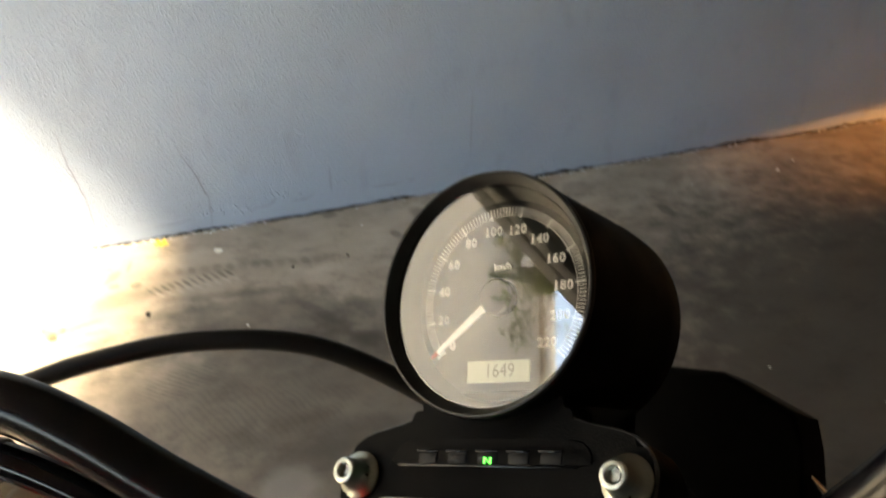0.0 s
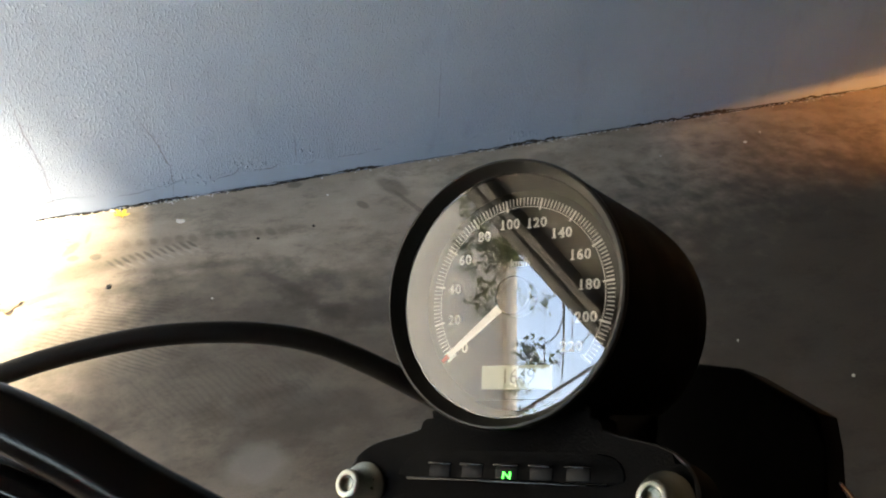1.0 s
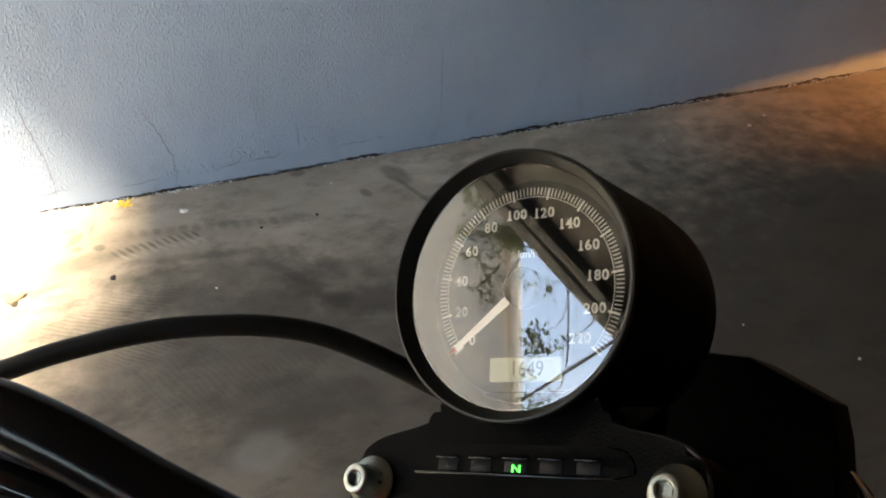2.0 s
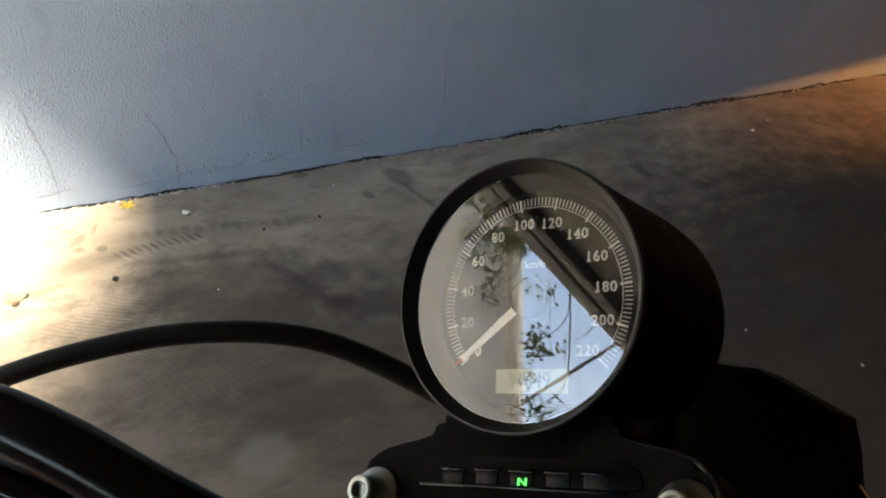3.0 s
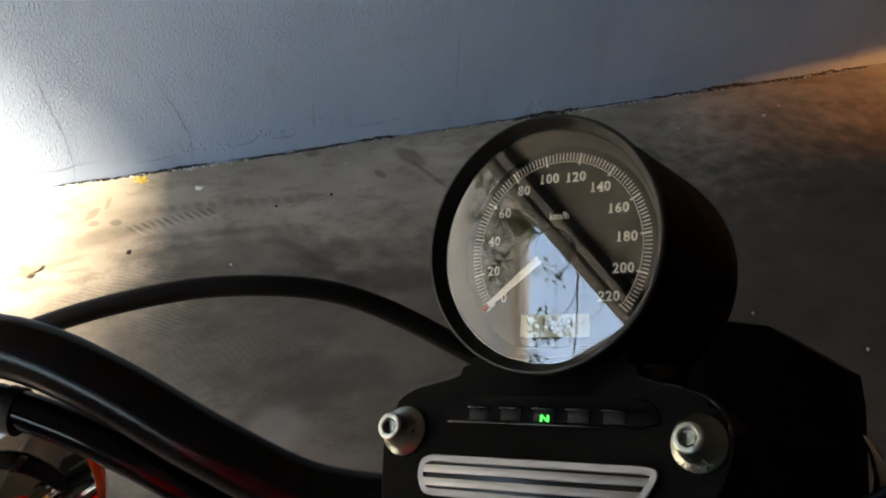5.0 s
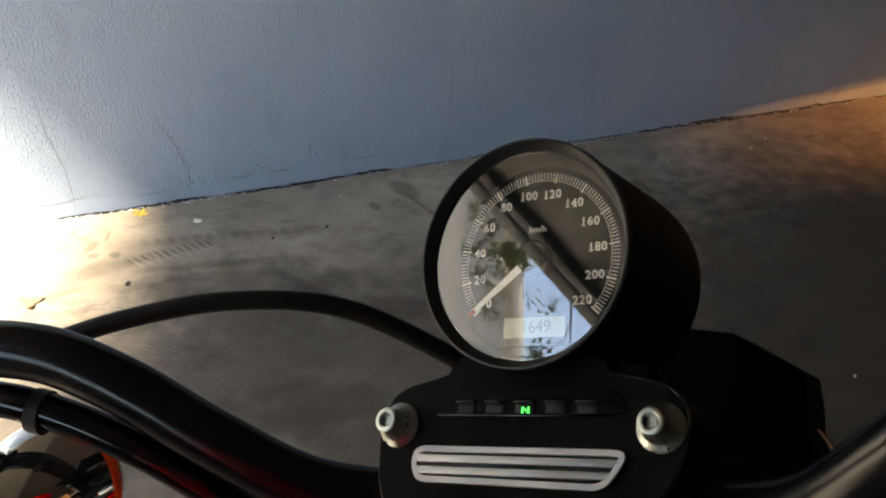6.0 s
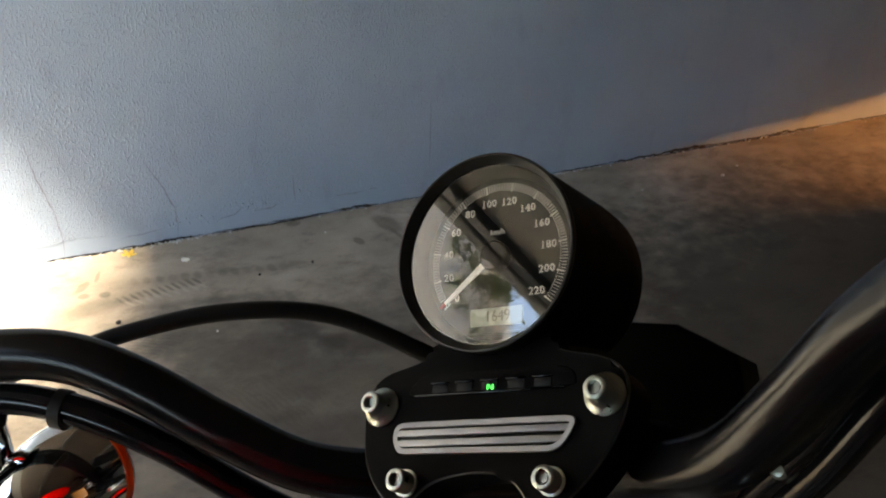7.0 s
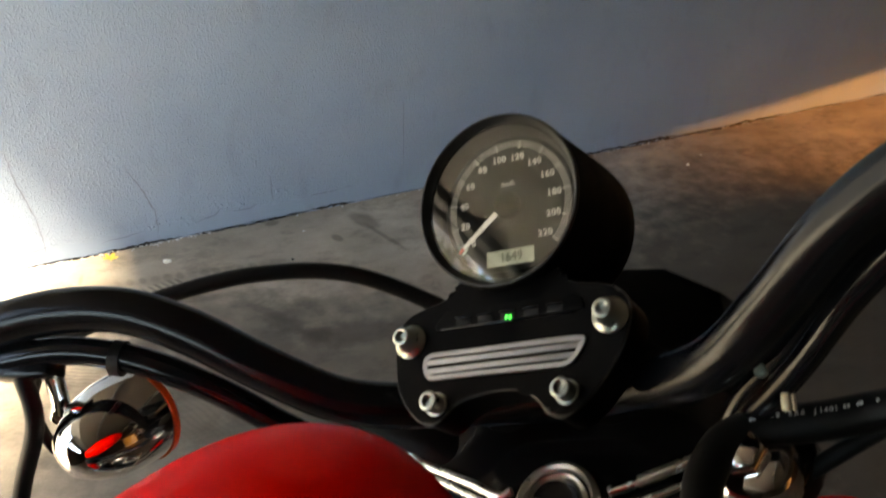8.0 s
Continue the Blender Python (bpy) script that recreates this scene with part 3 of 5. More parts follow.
part("wall", box(-9, 9, 0, 6, -0.3, 5.05), PLASTER, house, at=house_at)
part("roof", box(-9.05, 9.05, -0.08, 6.05, 5.05, 5.2, 0.01), PLASTER, house, at=house_at)

# ---- the motorcycle ----
# RIG: frame of the steered parts; x to the rider's right, z out of the gauge's face, origin in its dial
RX, RZ = Vector((0.81187, -0.3962, 0.42881)).normalized(), Vector((-0.58373, -0.53722, 0.60881))
RZ = (RZ - RX * RZ.dot(RX)).normalized()
RY = RZ.cross(RX)
RIG = Matrix(((RX.x, RY.x, RZ.x, 0.04), (RX.y, RY.y, RZ.y, 0.3358), (RX.z, RY.z, RZ.z, 1.2018), (0, 0, 0, 1)))
# GAUGE: the speedometer's own frame, turned a little to fit the camera's view
GX, GZ = Vector((0.79386, -0.42329, 0.43659)).normalized(), Vector((-0.60754, -0.52141, 0.59919))
GZ = (GZ - GX * GZ.dot(GX)).normalized()
GY = GZ.cross(GX)
GAUGE = Matrix(((GX.x, GY.x, GZ.x, 0.0398), (GX.y, GY.y, GZ.y, 0.3319), (GX.z, GY.z, GZ.z, 1.2048), (0, 0, 0, 1)))
STEER = Vector((0, 0.37, 0.93)).normalized()   # steering axis in RIG, upwards
AHEAD = STEER.cross(Vector((1, 0, 0)))          # ahead of the steered wheel, in RIG
# FRAME: frame of the leaning chassis; x ahead, y to the left, z up, origin at the bar's middle
LEAN_ANGLE = radians(10)
FX = Vector((math.cos(radians(65)), math.sin(radians(65)), 0))
SIDE = Vector((-FX.y, FX.x, 0))
FZ = Vector((0, 0, math.cos(LEAN_ANGLE))) + SIDE * math.sin(LEAN_ANGLE)
FY = FZ.cross(FX)
MID = RIG @ Vector((0, -0.09, -0.04))
FRAME = Matrix(((FX.x, FY.x, FZ.x, MID.x), (FX.y, FY.y, FZ.y, MID.y), (FX.z, FY.z, FZ.z, MID.z), (0, 0, 0, 1)))

bike = thing("motorcycle", Vector((0.1, 0.33, 0)), "red and black cruiser motorcycle with chrome trim, parked beside the wall", "motorcycle")


def rig(name, bm, mat, parent=None, label="", smooth=True):
    return part(name, bm, mat, parent or bike, label, RIG, smooth)


# handlebar, the same on both sides
BAR = [(0.0, -0.107, -0.046), (0.03, -0.107, -0.046), (0.05, -0.1067, -0.0385), (0.08, -0.1074, -0.0165), (0.115, -0.1027, 0.0094), (0.15, -0.0836, 0.0374), (0.185, -0.0609, 0.0651),
       (0.22, -0.0466, 0.0848), (0.26, -0.0438, 0.1005), (0.30, -0.0493, 0.1128), (0.35, -0.0600, 0.1252), (0.40, -0.078, 0.1376)]
both = [(-x, y, z) for x, y, z in BAR[:0:-1]] + BAR
rig("handlebar", tube(both, 0.0142, 28, 8), BLACK_SATIN, None, "satin black handlebar")

# speedometer
meter = part("speedometer", lathe([(0.0, -0.084), (0.030, -0.084), (0.043, -0.080), (0.0495, -0.070), (0.0503, -0.058), (0.0505, 0.004), (0.0507, 0.0135), (0.0505, 0.0152),
                                 (0.0497, 0.0160), (0.0466, 0.0112), (0.0462, 0.0104), (0.0461, -0.0008), (0.0, -0.0008)], 96), BLACK_MATT, bike, "round black speedometer housing", GAUGE)
part("mount_collar", tube([(0.0520 * math.cos(radians(a)), 0.0520 * math.sin(radians(a)), -0.012) for a in range(228, 313, 5)], 0.0026, 14, 2), BLACK_MATT, meter, "matt black mounting collar", GAUGE)
part("rim", lathe([(0.0507, 0.0136), (0.0511, 0.0146), (0.0510, 0.0158), (0.0505, 0.0165), (0.0497, 0.0166), (0.0468, 0.0118), (0.0466, 0.0113), (0.0500, 0.0140), (0.0507, 0.0136)], 96), RIM_BLACK, meter, "gloss black rim, bevelled inwards", GAUGE)
part("inner_ring", lathe([(0.0460, 0.0100), (0.0457, 0.0098), (0.0428, 0.0016), (0.0424, 0.0004), (0.0460, 0.0002), (0.0460, 0.0100)], 96), RING_GREY, meter, "dark grey sloped ring inside the glass", GAUGE)
part("dial", lathe([(0.0, 0.0), (0.0436, 0.0)], 96), DIAL, meter, "black dial with pale print", GAUGE)


def tick_mesh(r0, r1, width, angle):
    s, c = math.sin(angle), math.cos(angle)
    return box(-width / 2, width / 2, r0, r1, 0.0001, 0.0003, m=Matrix(((c, s, 0, 0), (-s, c, 0, 0), (0, 0, 1, 0), (0, 0, 0, 1))))


def dial_angle(v):
    return radians((v - 110) * 1.170 + 1.42)


for v in range(0, 221, 2):
    big = v % 20 == 0
    part("tick", tick_mesh(0.0350 if big else 0.0367, 0.0397, 0.00075 if big else 0.00035, dial_angle(v)), PRINT, meter, "", GAUGE, False)
arc = bmesh.new()
prev = None
for i in range(121):
    a = dial_angle(220 * i / 120)
    pair = [arc.verts.new((r * math.sin(a), r * math.cos(a), 0.0003)) for r in (0.0359, 0.0362)]
    if prev:
        arc.faces.new((prev[0], prev[1], pair[1], pair[0]))
    prev = pair
part("scale_line", arc, PRINT, meter, "", GAUGE, False)
def slab_digits(text, m):
    """Digits of even width; ones and fours stand on a slab foot."""
    bms, step = [], 0.00310
    for i, ch in enumerate(text):
        x = (i - (len(text) - 1) / 2) * step
        d = text_mesh("digit", ch, 0.0055, 0.0002, 0.00008)
        lo, hi = min(q.co.y for q in d.verts), max(q.co.y for q in d.verts)
        cx = (min(q.co.x for q in d.verts) + max(q.co.x for q in d.verts)) / 2
        stem_x = max(q.co.x for q in d.verts if q.co.y < lo + 0.0006)
        d.transform(Matrix.Translation((x - cx, -(lo + hi) / 2, 0)))
        bms.append(d)
        if ch in "14":
            sx = x - cx + stem_x - 0.0004
            bms.append(box(sx - 0.0009, sx + 0.0009, -(hi - lo) / 2, -(hi - lo) / 2 + 0.00042, -0.0002, 0.0002))
    bm = join(*bms)
    bm.transform(m)
    return bm


for v in range(0, 221, 20):
    a = dial_angle(v)
    r = 0.0300 if v >= 100 else 0.0308
    part("numeral", slab_digits(str(v), move(r * math.sin(a) * 0.98, r * math.cos(a), 0.0002)), PRINT, meter, "", GAUGE, False)
lettering("unit_text", "km/h", 0.0043, move(0, 0.0136, 0.0002), PRINT, meter, GAUGE)
display = part("display", box(-0.0151, 0.0151, -0.0350, -0.0260, 0.0002, 0.0012, 0.0003), LCD, meter, "pale grey-green display", GAUGE)
lettering("display_digits", "1649", 0.0082, move(0.001, -0.0305, 0.0013) @ Matrix.Diagonal((0.9, 1, 1, 1)), LCD_INK, display, GAUGE, 0.00005)
part("hub", lathe([(0.0078, 0.0), (0.0078, 0.0050), (0.0070, 0.0058), (0.0, 0.0060)], 40), BLACK_MATT, meter, "", GAUGE)
na = dial_angle(-1)
turn = Matrix(((math.cos(na), math.sin(na), 0, 0), (-math.sin(na), math.cos(na), 0, 0), (0, 0, 1, 0.0046), (0, 0, 0, 1)))
bm = plate([(-0.0017, 0.004), (0.0017, 0.004), (0.0010, 0.036), (-0.0010, 0.036)], 0, 0.0008)
bm.transform(turn)
part("needle", bm, NEEDLE, meter, "white needle", GAUGE, False)
bm = plate([(-0.0010, 0.0361), (0.0010, 0.0361), (0.0005, 0.0395), (-0.0005, 0.0395)], 0, 0.0008)
bm.transform(turn)
part("needle_tip", bm, NEEDLE_RED, meter, "red needle tip", GAUGE, False)
glass = part("glass", lathe([(0.0, 0.0110), (0.0465, 0.0110)], 96), GLASS, meter, "clear gauge glass", GAUGE)
glass.visible_shadow = False

# top clamp with warning lamps, grille and bolts
outline = smooth_outline([(-0.0038, -0.1082), (0.0114, -0.1096), (0.0198, -0.1150), (0.0258, -0.1222), (0.0327, -0.1257), (0.0400, -0.1240), (0.0500, -0.1160), (0.0610, -0.1030), (0.0690, -0.0885), (0.0722, -0.0750), (0.0712, -0.0670), (0.0660, -0.0600),
                          (0.0575, -0.0560), (0.0437, -0.0530), (0.0360, -0.0500), (0.0315, -0.0448), (0.0280, -0.0405), (0.0, -0.0400), (-0.0280, -0.0405), (-0.0315, -0.0448), (-0.0360, -0.0500), (-0.0437, -0.0530), (-0.0575, -0.0565), (-0.0650, -0.0605),
                          (-0.0700, -0.0670), (-0.0712, -0.0760), (-0.0700, -0.0900), (-0.0672, -0.1030), (-0.0580, -0.1170), (-0.0469, -0.1240), (-0.0395, -0.1218), (-0.0317, -0.1151), (-0.0212, -0.1106)], 3)
tilt = Matrix.Translation((0, -0.085, 0.012)) @ Matrix.Rotation(radians(-9), 4, "X") @ Matrix.Translation((0, 0.085, -0.012))
bm = plate(outline, -0.016, 0.0135, 0.0022)
bm.transform(tilt)
clamp = rig("handlebar_clamp", bm, BLACK_MATT, None, "matt black handlebar clamp")


# highlight on the clamp's rim, put in as a lighter grey strip
EDGE_SHEEN = material("edge_sheen_grey", (0.018, 0.018, 0.018), 0.35, grain=0.2, scale=900, tone=0.3, tone_scale=150)
ring = [tilt @ Vector((x, y, 0.0122)) for x, y in outline]
part("edge_sheen", tube(ring + ring[:1], 0.0009, 8, 1), EDGE_SHEEN, clamp, "thin grey strip painted in as the edge highlight", RIG)


def on_clamp(name, bm, mat, label="", smooth=True, parent=None):
    bm.transform(tilt)
    return part(name, bm, mat, parent or clamp, label, RIG, smooth)


on_clamp("lamp_ledge", box(-0.0410, 0.0420, -0.0705, -0.0693, 0.0132, 0.0152, 0.0005), BLACK_GLOSS)
on_clamp("lamp_bezel", plate(smooth_outline([(-0.0415, -0.0695), (0.0, -0.0695), (0.0425, -0.0695), (0.0470, -0.0655), (0.0440, -0.0610), (0.0360, -0.0592), (0.0, -0.0590), (-0.0330, -0.0592), (-0.0400, -0.0610), (-0.0440, -0.0660)], 3), 0.0130, 0.0142, 0.0006), BLACK_MATT)
for i in range(5):
    x = (i - 2) * 0.01425 + 0.002
    lamp = on_clamp("warning_lamp", box(x - 0.0046, x + 0.0046, -0.0690, -0.0645, 0.0136, 0.0147, 0.0006), LAMP_DARK, "small dark warning lamp window")
    on_clamp("lamp_hood", box(x - 0.0052, x + 0.0052, -0.0645, -0.0637, 0.0136, 0.0156, 0.0003), BLACK_GLOSS, parent=lamp)
    if i == 2:
        bm = join(box(0.0008, 0.0014, -0.0690, -0.0664, 0.0148, 0.0151), box(0.0036, 0.0042, -0.0690, -0.0664, 0.0148, 0.0151),
                  plate([(0.0014, -0.0664), (0.0008, -0.0664), (0.0036, -0.0690), (0.0042, -0.0690)], 0.0148, 0.0150))
        on_clamp("neutral_letter", bm, GREEN_GLOW, "green glowing letter N", False, lamp)

frame_out = smooth_outline([(-0.0440, -0.1011), (-0.0480, -0.0998), (-0.0508, -0.0950), (-0.0512, -0.0905), (-0.0498, -0.0868), (-0.0455, -0.0851), (-0.0400, -0.0850), (-0.0200, -0.0850), (0.0, -0.0850), (0.0200, -0.0850), (0.0380, -0.0850), (0.0440, -0.0851), (0.0478, -0.0860), (0.0490, -0.0885), (0.0475, -0.0922), (0.0450, -0.0960), (0.0415, -0.0998), (0.0365, -0.1016), (0.0300, -0.1017), (0.0150, -0.1016), (-0.0100, -0.1014), (-0.0380, -0.1012)], 3)
frame_out = [(x if x < 0.03 else 0.03 + (x - 0.03) * 0.97, y + 0.0017) for x, y in frame_out]
grille = on_clamp("grille", plate(frame_out, 0.0132, 0.0144, 0.0004, 1), BLACK_GLOSS, "black backing of the ribbed badge", False)


def grille_rim(outline, width):
    """A flat raised band along the inside of an outline."""
    bm = bmesh.new()
    n = len(outline)
    rings = []
    for inset, z in ((0.0, 0.0140), (0.0001, 0.0154), (0.0004, 0.0157), (width - 0.0003, 0.0157), (width, 0.0154), (width, 0.0140)):
        ring = []
        for i in range(n):
            a, b = Vector(outline[i - 1]), Vector(outline[(i + 1) % n])
            d = (b - a).normalized()
            ring.append(bm.verts.new((outline[i][0] + d.y * inset, outline[i][1] - d.x * inset, z)))
        rings.append(ring)
    for p, q in zip(rings, rings[1:]):
        for i in range(n):
            bm.faces.new((p[i], p[(i + 1) % n], q[(i + 1) % n], q[i]))
    bmesh.ops.recalc_face_normals(bm, faces=bm.faces)
    return bm


on_clamp("grille_rim", grille_rim(frame_out, 0.0030), BRUSHED, "brushed aluminium rim", True, grille)
for y, x0, x1 in ((-0.0889, -0.0498, 0.0470), (-0.0940, -0.0498, 0.0440)):
    on_clamp("grille_bar", box(x0, x1, y - 0.0016, y + 0.0016, 0.0142, 0.01565, 0.0004), BRUSHED, "brushed aluminium rib", True, grille)


def bolt(x, y, z_seat, tall, flange):
    """Socket-head bolt; the upper pair sits on a wide flanged washer."""
    m = move(x, y, 0)
    if flange:
        prof = [(0.0, z_seat), (0.0096, z_seat), (0.0101, z_seat + 0.0004), (0.0101, z_seat + 0.0012), (0.0097, z_seat + 0.0017), (0.0080, z_seat + 0.0024), (0.0068, z_seat + 0.0040), (0.0059, z_seat + 0.0060), (0.0056, z_seat + 0.0066)]
    else:
        prof = [(0.0, z_seat), (0.0068, z_seat), (0.0068, z_seat + 0.0011), (0.0056, z_seat + 0.0013)]
    top = z_seat + tall
    prof += [(0.0056, top - 0.0008), (0.0050, top - 0.0001), (0.0046, top), (0.0036, top)]
    bm = lathe(prof, 36, m)
    # socket
    ring = [bm.verts.new((x + 0.0031 * math.cos(math.pi * k / 3 + 0.4), y + 0.0031 * math.sin(math.pi * k / 3 + 0.4), top - 0.0004)) for k in range(6)]
    low = [bm.verts.new((v.co.x, v.co.y, top - 0.0030)) for v in ring]
    for k in range(6):
        bm.faces.new((ring[k], ring[(k + 1) % 6], low[(k + 1) % 6], low[k]))
    bm.faces.new(low)
    rim = lathe([(0.0036, top), (0.0030, top - 0.0005)], 36, m)
    return join(bm, rim)


for sx in (-1, 1):
    on_clamp("bolt", bolt(sx * 0.0615 + 0.0004, -0.0745, 0.0137, 0.0122 if sx < 0 else 0.0132, True), ZINC, "zinc-plated flange bolt")
    on_clamp("bolt", bolt(sx * 0.0395 - 0.0025, -0.1132, 0.0132, 0.0105, False), ZINC, "zinc-plated socket bolt")

# lower half of the clamp and riser
bm = plate(smooth_outline([(0.052, -0.106), (0.062, -0.098), (0.060, -0.080), (-0.060, -0.080), (-0.062, -0.098), (-0.052, -0.106)], 3), -0.075, -0.0165, 0.002)
rig("clamp_base", bm, BLACK_MATT, None, "matt black lower clamp")
for sx in (-1, 1):
    foot = Vector((sx * 0.034, -0.105, -0.060))
    rig("riser", tube([foot, foot - STEER * 0.05, foot - STEER * 0.13], 0.021, 28, 4), BLACK_MATT, None, "black handlebar riser")
# bracket from clamp to gauge
rig("gauge_bracket", tube([(0, -0.055, -0.004), (0, -0.050, -0.035), (0, -0.040, -0.060)], lambda s: 0.030 + 0.004 * s, 24, 4), BLACK_SATIN)

# visor and headlamp under the gauge
vis = [(0.0, -0.008), (0.0465, -0.0146), (0.0815, -0.036), (0.0835, -0.052), (0.0835, -0.100), (0.070, -0.150), (0.0, -0.165)]
bm = plate([(x, y) for x, y in vis] + [(-x, y) for x, y in vis[-2:0:-1]], -0.185, -0.140, 0.004)
rig("headlamp_visor", bm, material("black_visor_plastic", (0.0012, 0.0012, 0.0013), 0.55, spec=0.03, grain=0.1, scale=900, tone=0.1, tone_scale=30), None, "faceted black headlamp visor")
lamp_m = Matrix.Translation(AHEAD * -0.012 - STEER * 0.232) @ AHEAD.to_track_quat("Z", "Y").to_matrix().to_4x4()
headlamp = rig("headlamp", lathe([(0.0, -0.085), (0.04, -0.080), (0.070, -0.055), (0.080, -0.02), (0.080, 0.0), (0.074, 0.006), (0.0, 0.016)], 48, lamp_m), BLACK_GLOSS, None, "black headlamp bucket")
for sx in (-1, 1):
    arc_pts = []
    for deg in range(14, -81, -8):
        a = radians(deg)
        arc_pts.append(Vector((sx * 0.0946 * math.cos(a), 0, 0)) + AHEAD * (-0.0145 - 0.006 * (19 - deg) / 20) + STEER * (-0.1638 + 0.0946 * math.sin(a)))
    part("headlamp_ring", tube(arc_pts, lambda t: 0.0006 + 0.0028 * min(1.0, t * 7), 14, 5), CHROME, headlamp, "chrome headlamp ring", RIG)

# wiring loom and its tie under each side of the bar
for sx in (-1, 1):
    loom = [(0.062, -0.138, -0.072), (0.09, -0.146, -0.055), (0.115, -0.1405, -0.030), (0.15, -0.1195, 0.006), (0.185, -0.0935, 0.0412), (0.22, -0.0755, 0.0693), (0.26, -0.0670, 0.0890), (0.30, -0.0700, 0.1030), (0.35, -0.080, 0.115)]
    for lift in ((0.0,) if sx < 0 else (0.022, 0.009)):
        rig("wiring_loom", tube([(sx * x, y + (lift if x > 0.1 else 0.0), z) for x, y, z in loom], 0.0090 if sx < 0 else 0.0072, 20, 8), BLACK_GLOSS, None, "gloss black wiring sleeve under the bar")
    rig("cable_tie", tube([(sx * 0.230, -0.0735, 0.0742), (sx * 0.232, -0.0731, 0.0752), (sx * 0.236, -0.0722, 0.0772)], 0.0112 if sx < 0 else 0.0098, 20, 2), RUBBER)

# clutch cable in front of the bar
CABLE = [(-0.46, -0.0743, 0.0717), (-0.40, -0.0541, 0.0464), (-0.34, -0.034, 0.0211), (-0.28, -0.0127, -0.0039), (-0.22, 0.0001, -0.0324), (-0.16, -0.0022, -0.066), (-0.10, -0.0308, -0.1014), (-0.04, -0.068, -0.134), (0.0, -0.12, -0.17)]
rig("clutch_cable", tube(CABLE, 0.0060, 16, 8), RUBBER, None, "thick black cable")

# turn signal on its stalk
SIG = Vector((-0.275, -0.108, 0.036))
sig_axis = Vector((0.05, 0.50, -0.86)).normalized()
sig_m = Matrix.Translation(SIG) @ sig_axis.to_track_quat("Z", "Y").to_matrix().to_4x4()
signal = rig("turn_signal", lathe([(0.0, -0.046), (0.008, -0.045), (0.016, -0.041), (0.024, -0.030), (0.030, -0.016), (0.0325, -0.004), (0.033, 0.008), (0.033, 0.016), (0.0, 0.016)], 56, sig_m), CHROME, None, "polished chrome bullet turn signal")
part("signal_lens", lathe([(0.0335, 0.0162), (0.0342, 0.0170), (0.0342, 0.0205), (0.031, 0.0245), (0.018, 0.029), (0.0, 0.031)], 56, sig_m), AMBER, signal, "amber lens", RIG)
part("signal_stalk", tube([(-0.281, -0.073, 0.088), (-0.292, -0.088, 0.072), (-0.300, -0.099, 0.062)], 0.0062, 18, 4), CHROME, signal, "chrome stalk", RIG)
part("stalk_joint", lathe([(0.0, -0.006), (0.008, -0.006), (0.0085, 0.0), (0.008, 0.006), (0.0, 0.006)], 24, Matrix.Translation((-0.300, -0.101, 0.060)) @ Matrix.Rotation(radians(60), 4, "Y")), CHROME, signal, "", RIG)
part("signal_wire", tube([(-0.290, -0.075, 0.090), (-0.312, -0.095, 0.075), (-0.312, -0.122, 0.055), (-0.290, -0.130, 0.040), (-0.27, -0.125, 0.035)], 0.0040, 12, 6), RUBBER, signal, "", RIG)

# left control housing and lever cable
rig("switch_housing", tube([(-0.335, -0.057, 0.121), (-0.36, -0.063, 0.127), (-0.40, -0.078, 0.1376)], 0.0215, 24, 4), BLACK_SATIN, None, "black switch housing")
rig("switch_cable", tube([(-0.300, -0.066, 0.103), (-0.298, -0.082, 0.094), (-0.302, -0.109, 0.080), (-0.336, -0.1444, 0.060), (-0.365, -0.190, 0.040)], 0.0060, 18, 8), RUBBER, None, "black sleeved switch cable")

rig("lever_bracket", box(-0.022, 0.022, -0.012, 0.012, -0.012, 0.012, 0.004, Matrix.Translation((-0.295, -0.070, 0.095)) @ Matrix.Rotation(radians(20), 4, "Y")), BLACK_SATIN, None, "black bracket under the bar")

# fork, triple clamp and stem nut
stem = Vector((0, -0.156, -0.040))


def tree_local(x, ahead, up):
    return stem + Vector((x, 0, 0)) + AHEAD * ahead + STEER * up


def fork_cap(m):
    """Collar, rounded shoulder and a six-sided head."""
    collar = lathe([(0.0, 0.005), (0.015, 0.005), (0.0195, 0.003), (0.0225, -0.001), (0.0235, -0.005), (0.0235, -0.022), (0.0, -0.022)], 40, m)
    head = lathe([(0.0, 0.0175), (0.0095, 0.0175), (0.0115, 0.0162), (0.0125, 0.0140), (0.0125, 0.0052)], 6, m)
    return join(collar, head)


for sx in (-1, 1):
    top_pt = tree_local(sx * 0.115, 0.000, 0.014 if sx > 0 else -0.085)
    fork = rig("fork_tube", tube([top_pt, top_pt - STEER * 0.25, top_pt - STEER * 0.66], 0.0205, 28, 4), CHROME, None, "chrome fork tube")
    part("fork_cap", fork_cap(Matrix.Translation(top_pt) @ STEER.to_track_quat("Z", "Y").to_matrix().to_4x4()), CHROME, fork, "", RIG)
    part("fork_slider", tube([top_pt - STEER * 0.52, top_pt - STEER * 0.70, top_pt - STEER * 0.98], 0.027, 28, 3), BLACK_SATIN, fork, "black fork slider", RIG)
tree_half = [(0.0, 0.040), (0.06, 0.048), (0.115, 0.046), (0.140, 0.030), (0.143, 0.002), (0.120, -0.022), (0.098, -0.004), (0.066, -0.016), (0.040, -0.026), (0.024, -0.040), (0.0, -0.046)]
bm = plate(smooth_outline(tree_half + [(-x, y) for x, y in tree_half[-2:0:-1]], 3), -0.026, 0.0, 0.006)
basis = Matrix(((1, AHEAD.x, STEER.x, stem.x), (0, AHEAD.y, STEER.y, stem.y), (0, AHEAD.z, STEER.z, stem.z), (0, 0, 0, 1)))
bm.transform(basis)
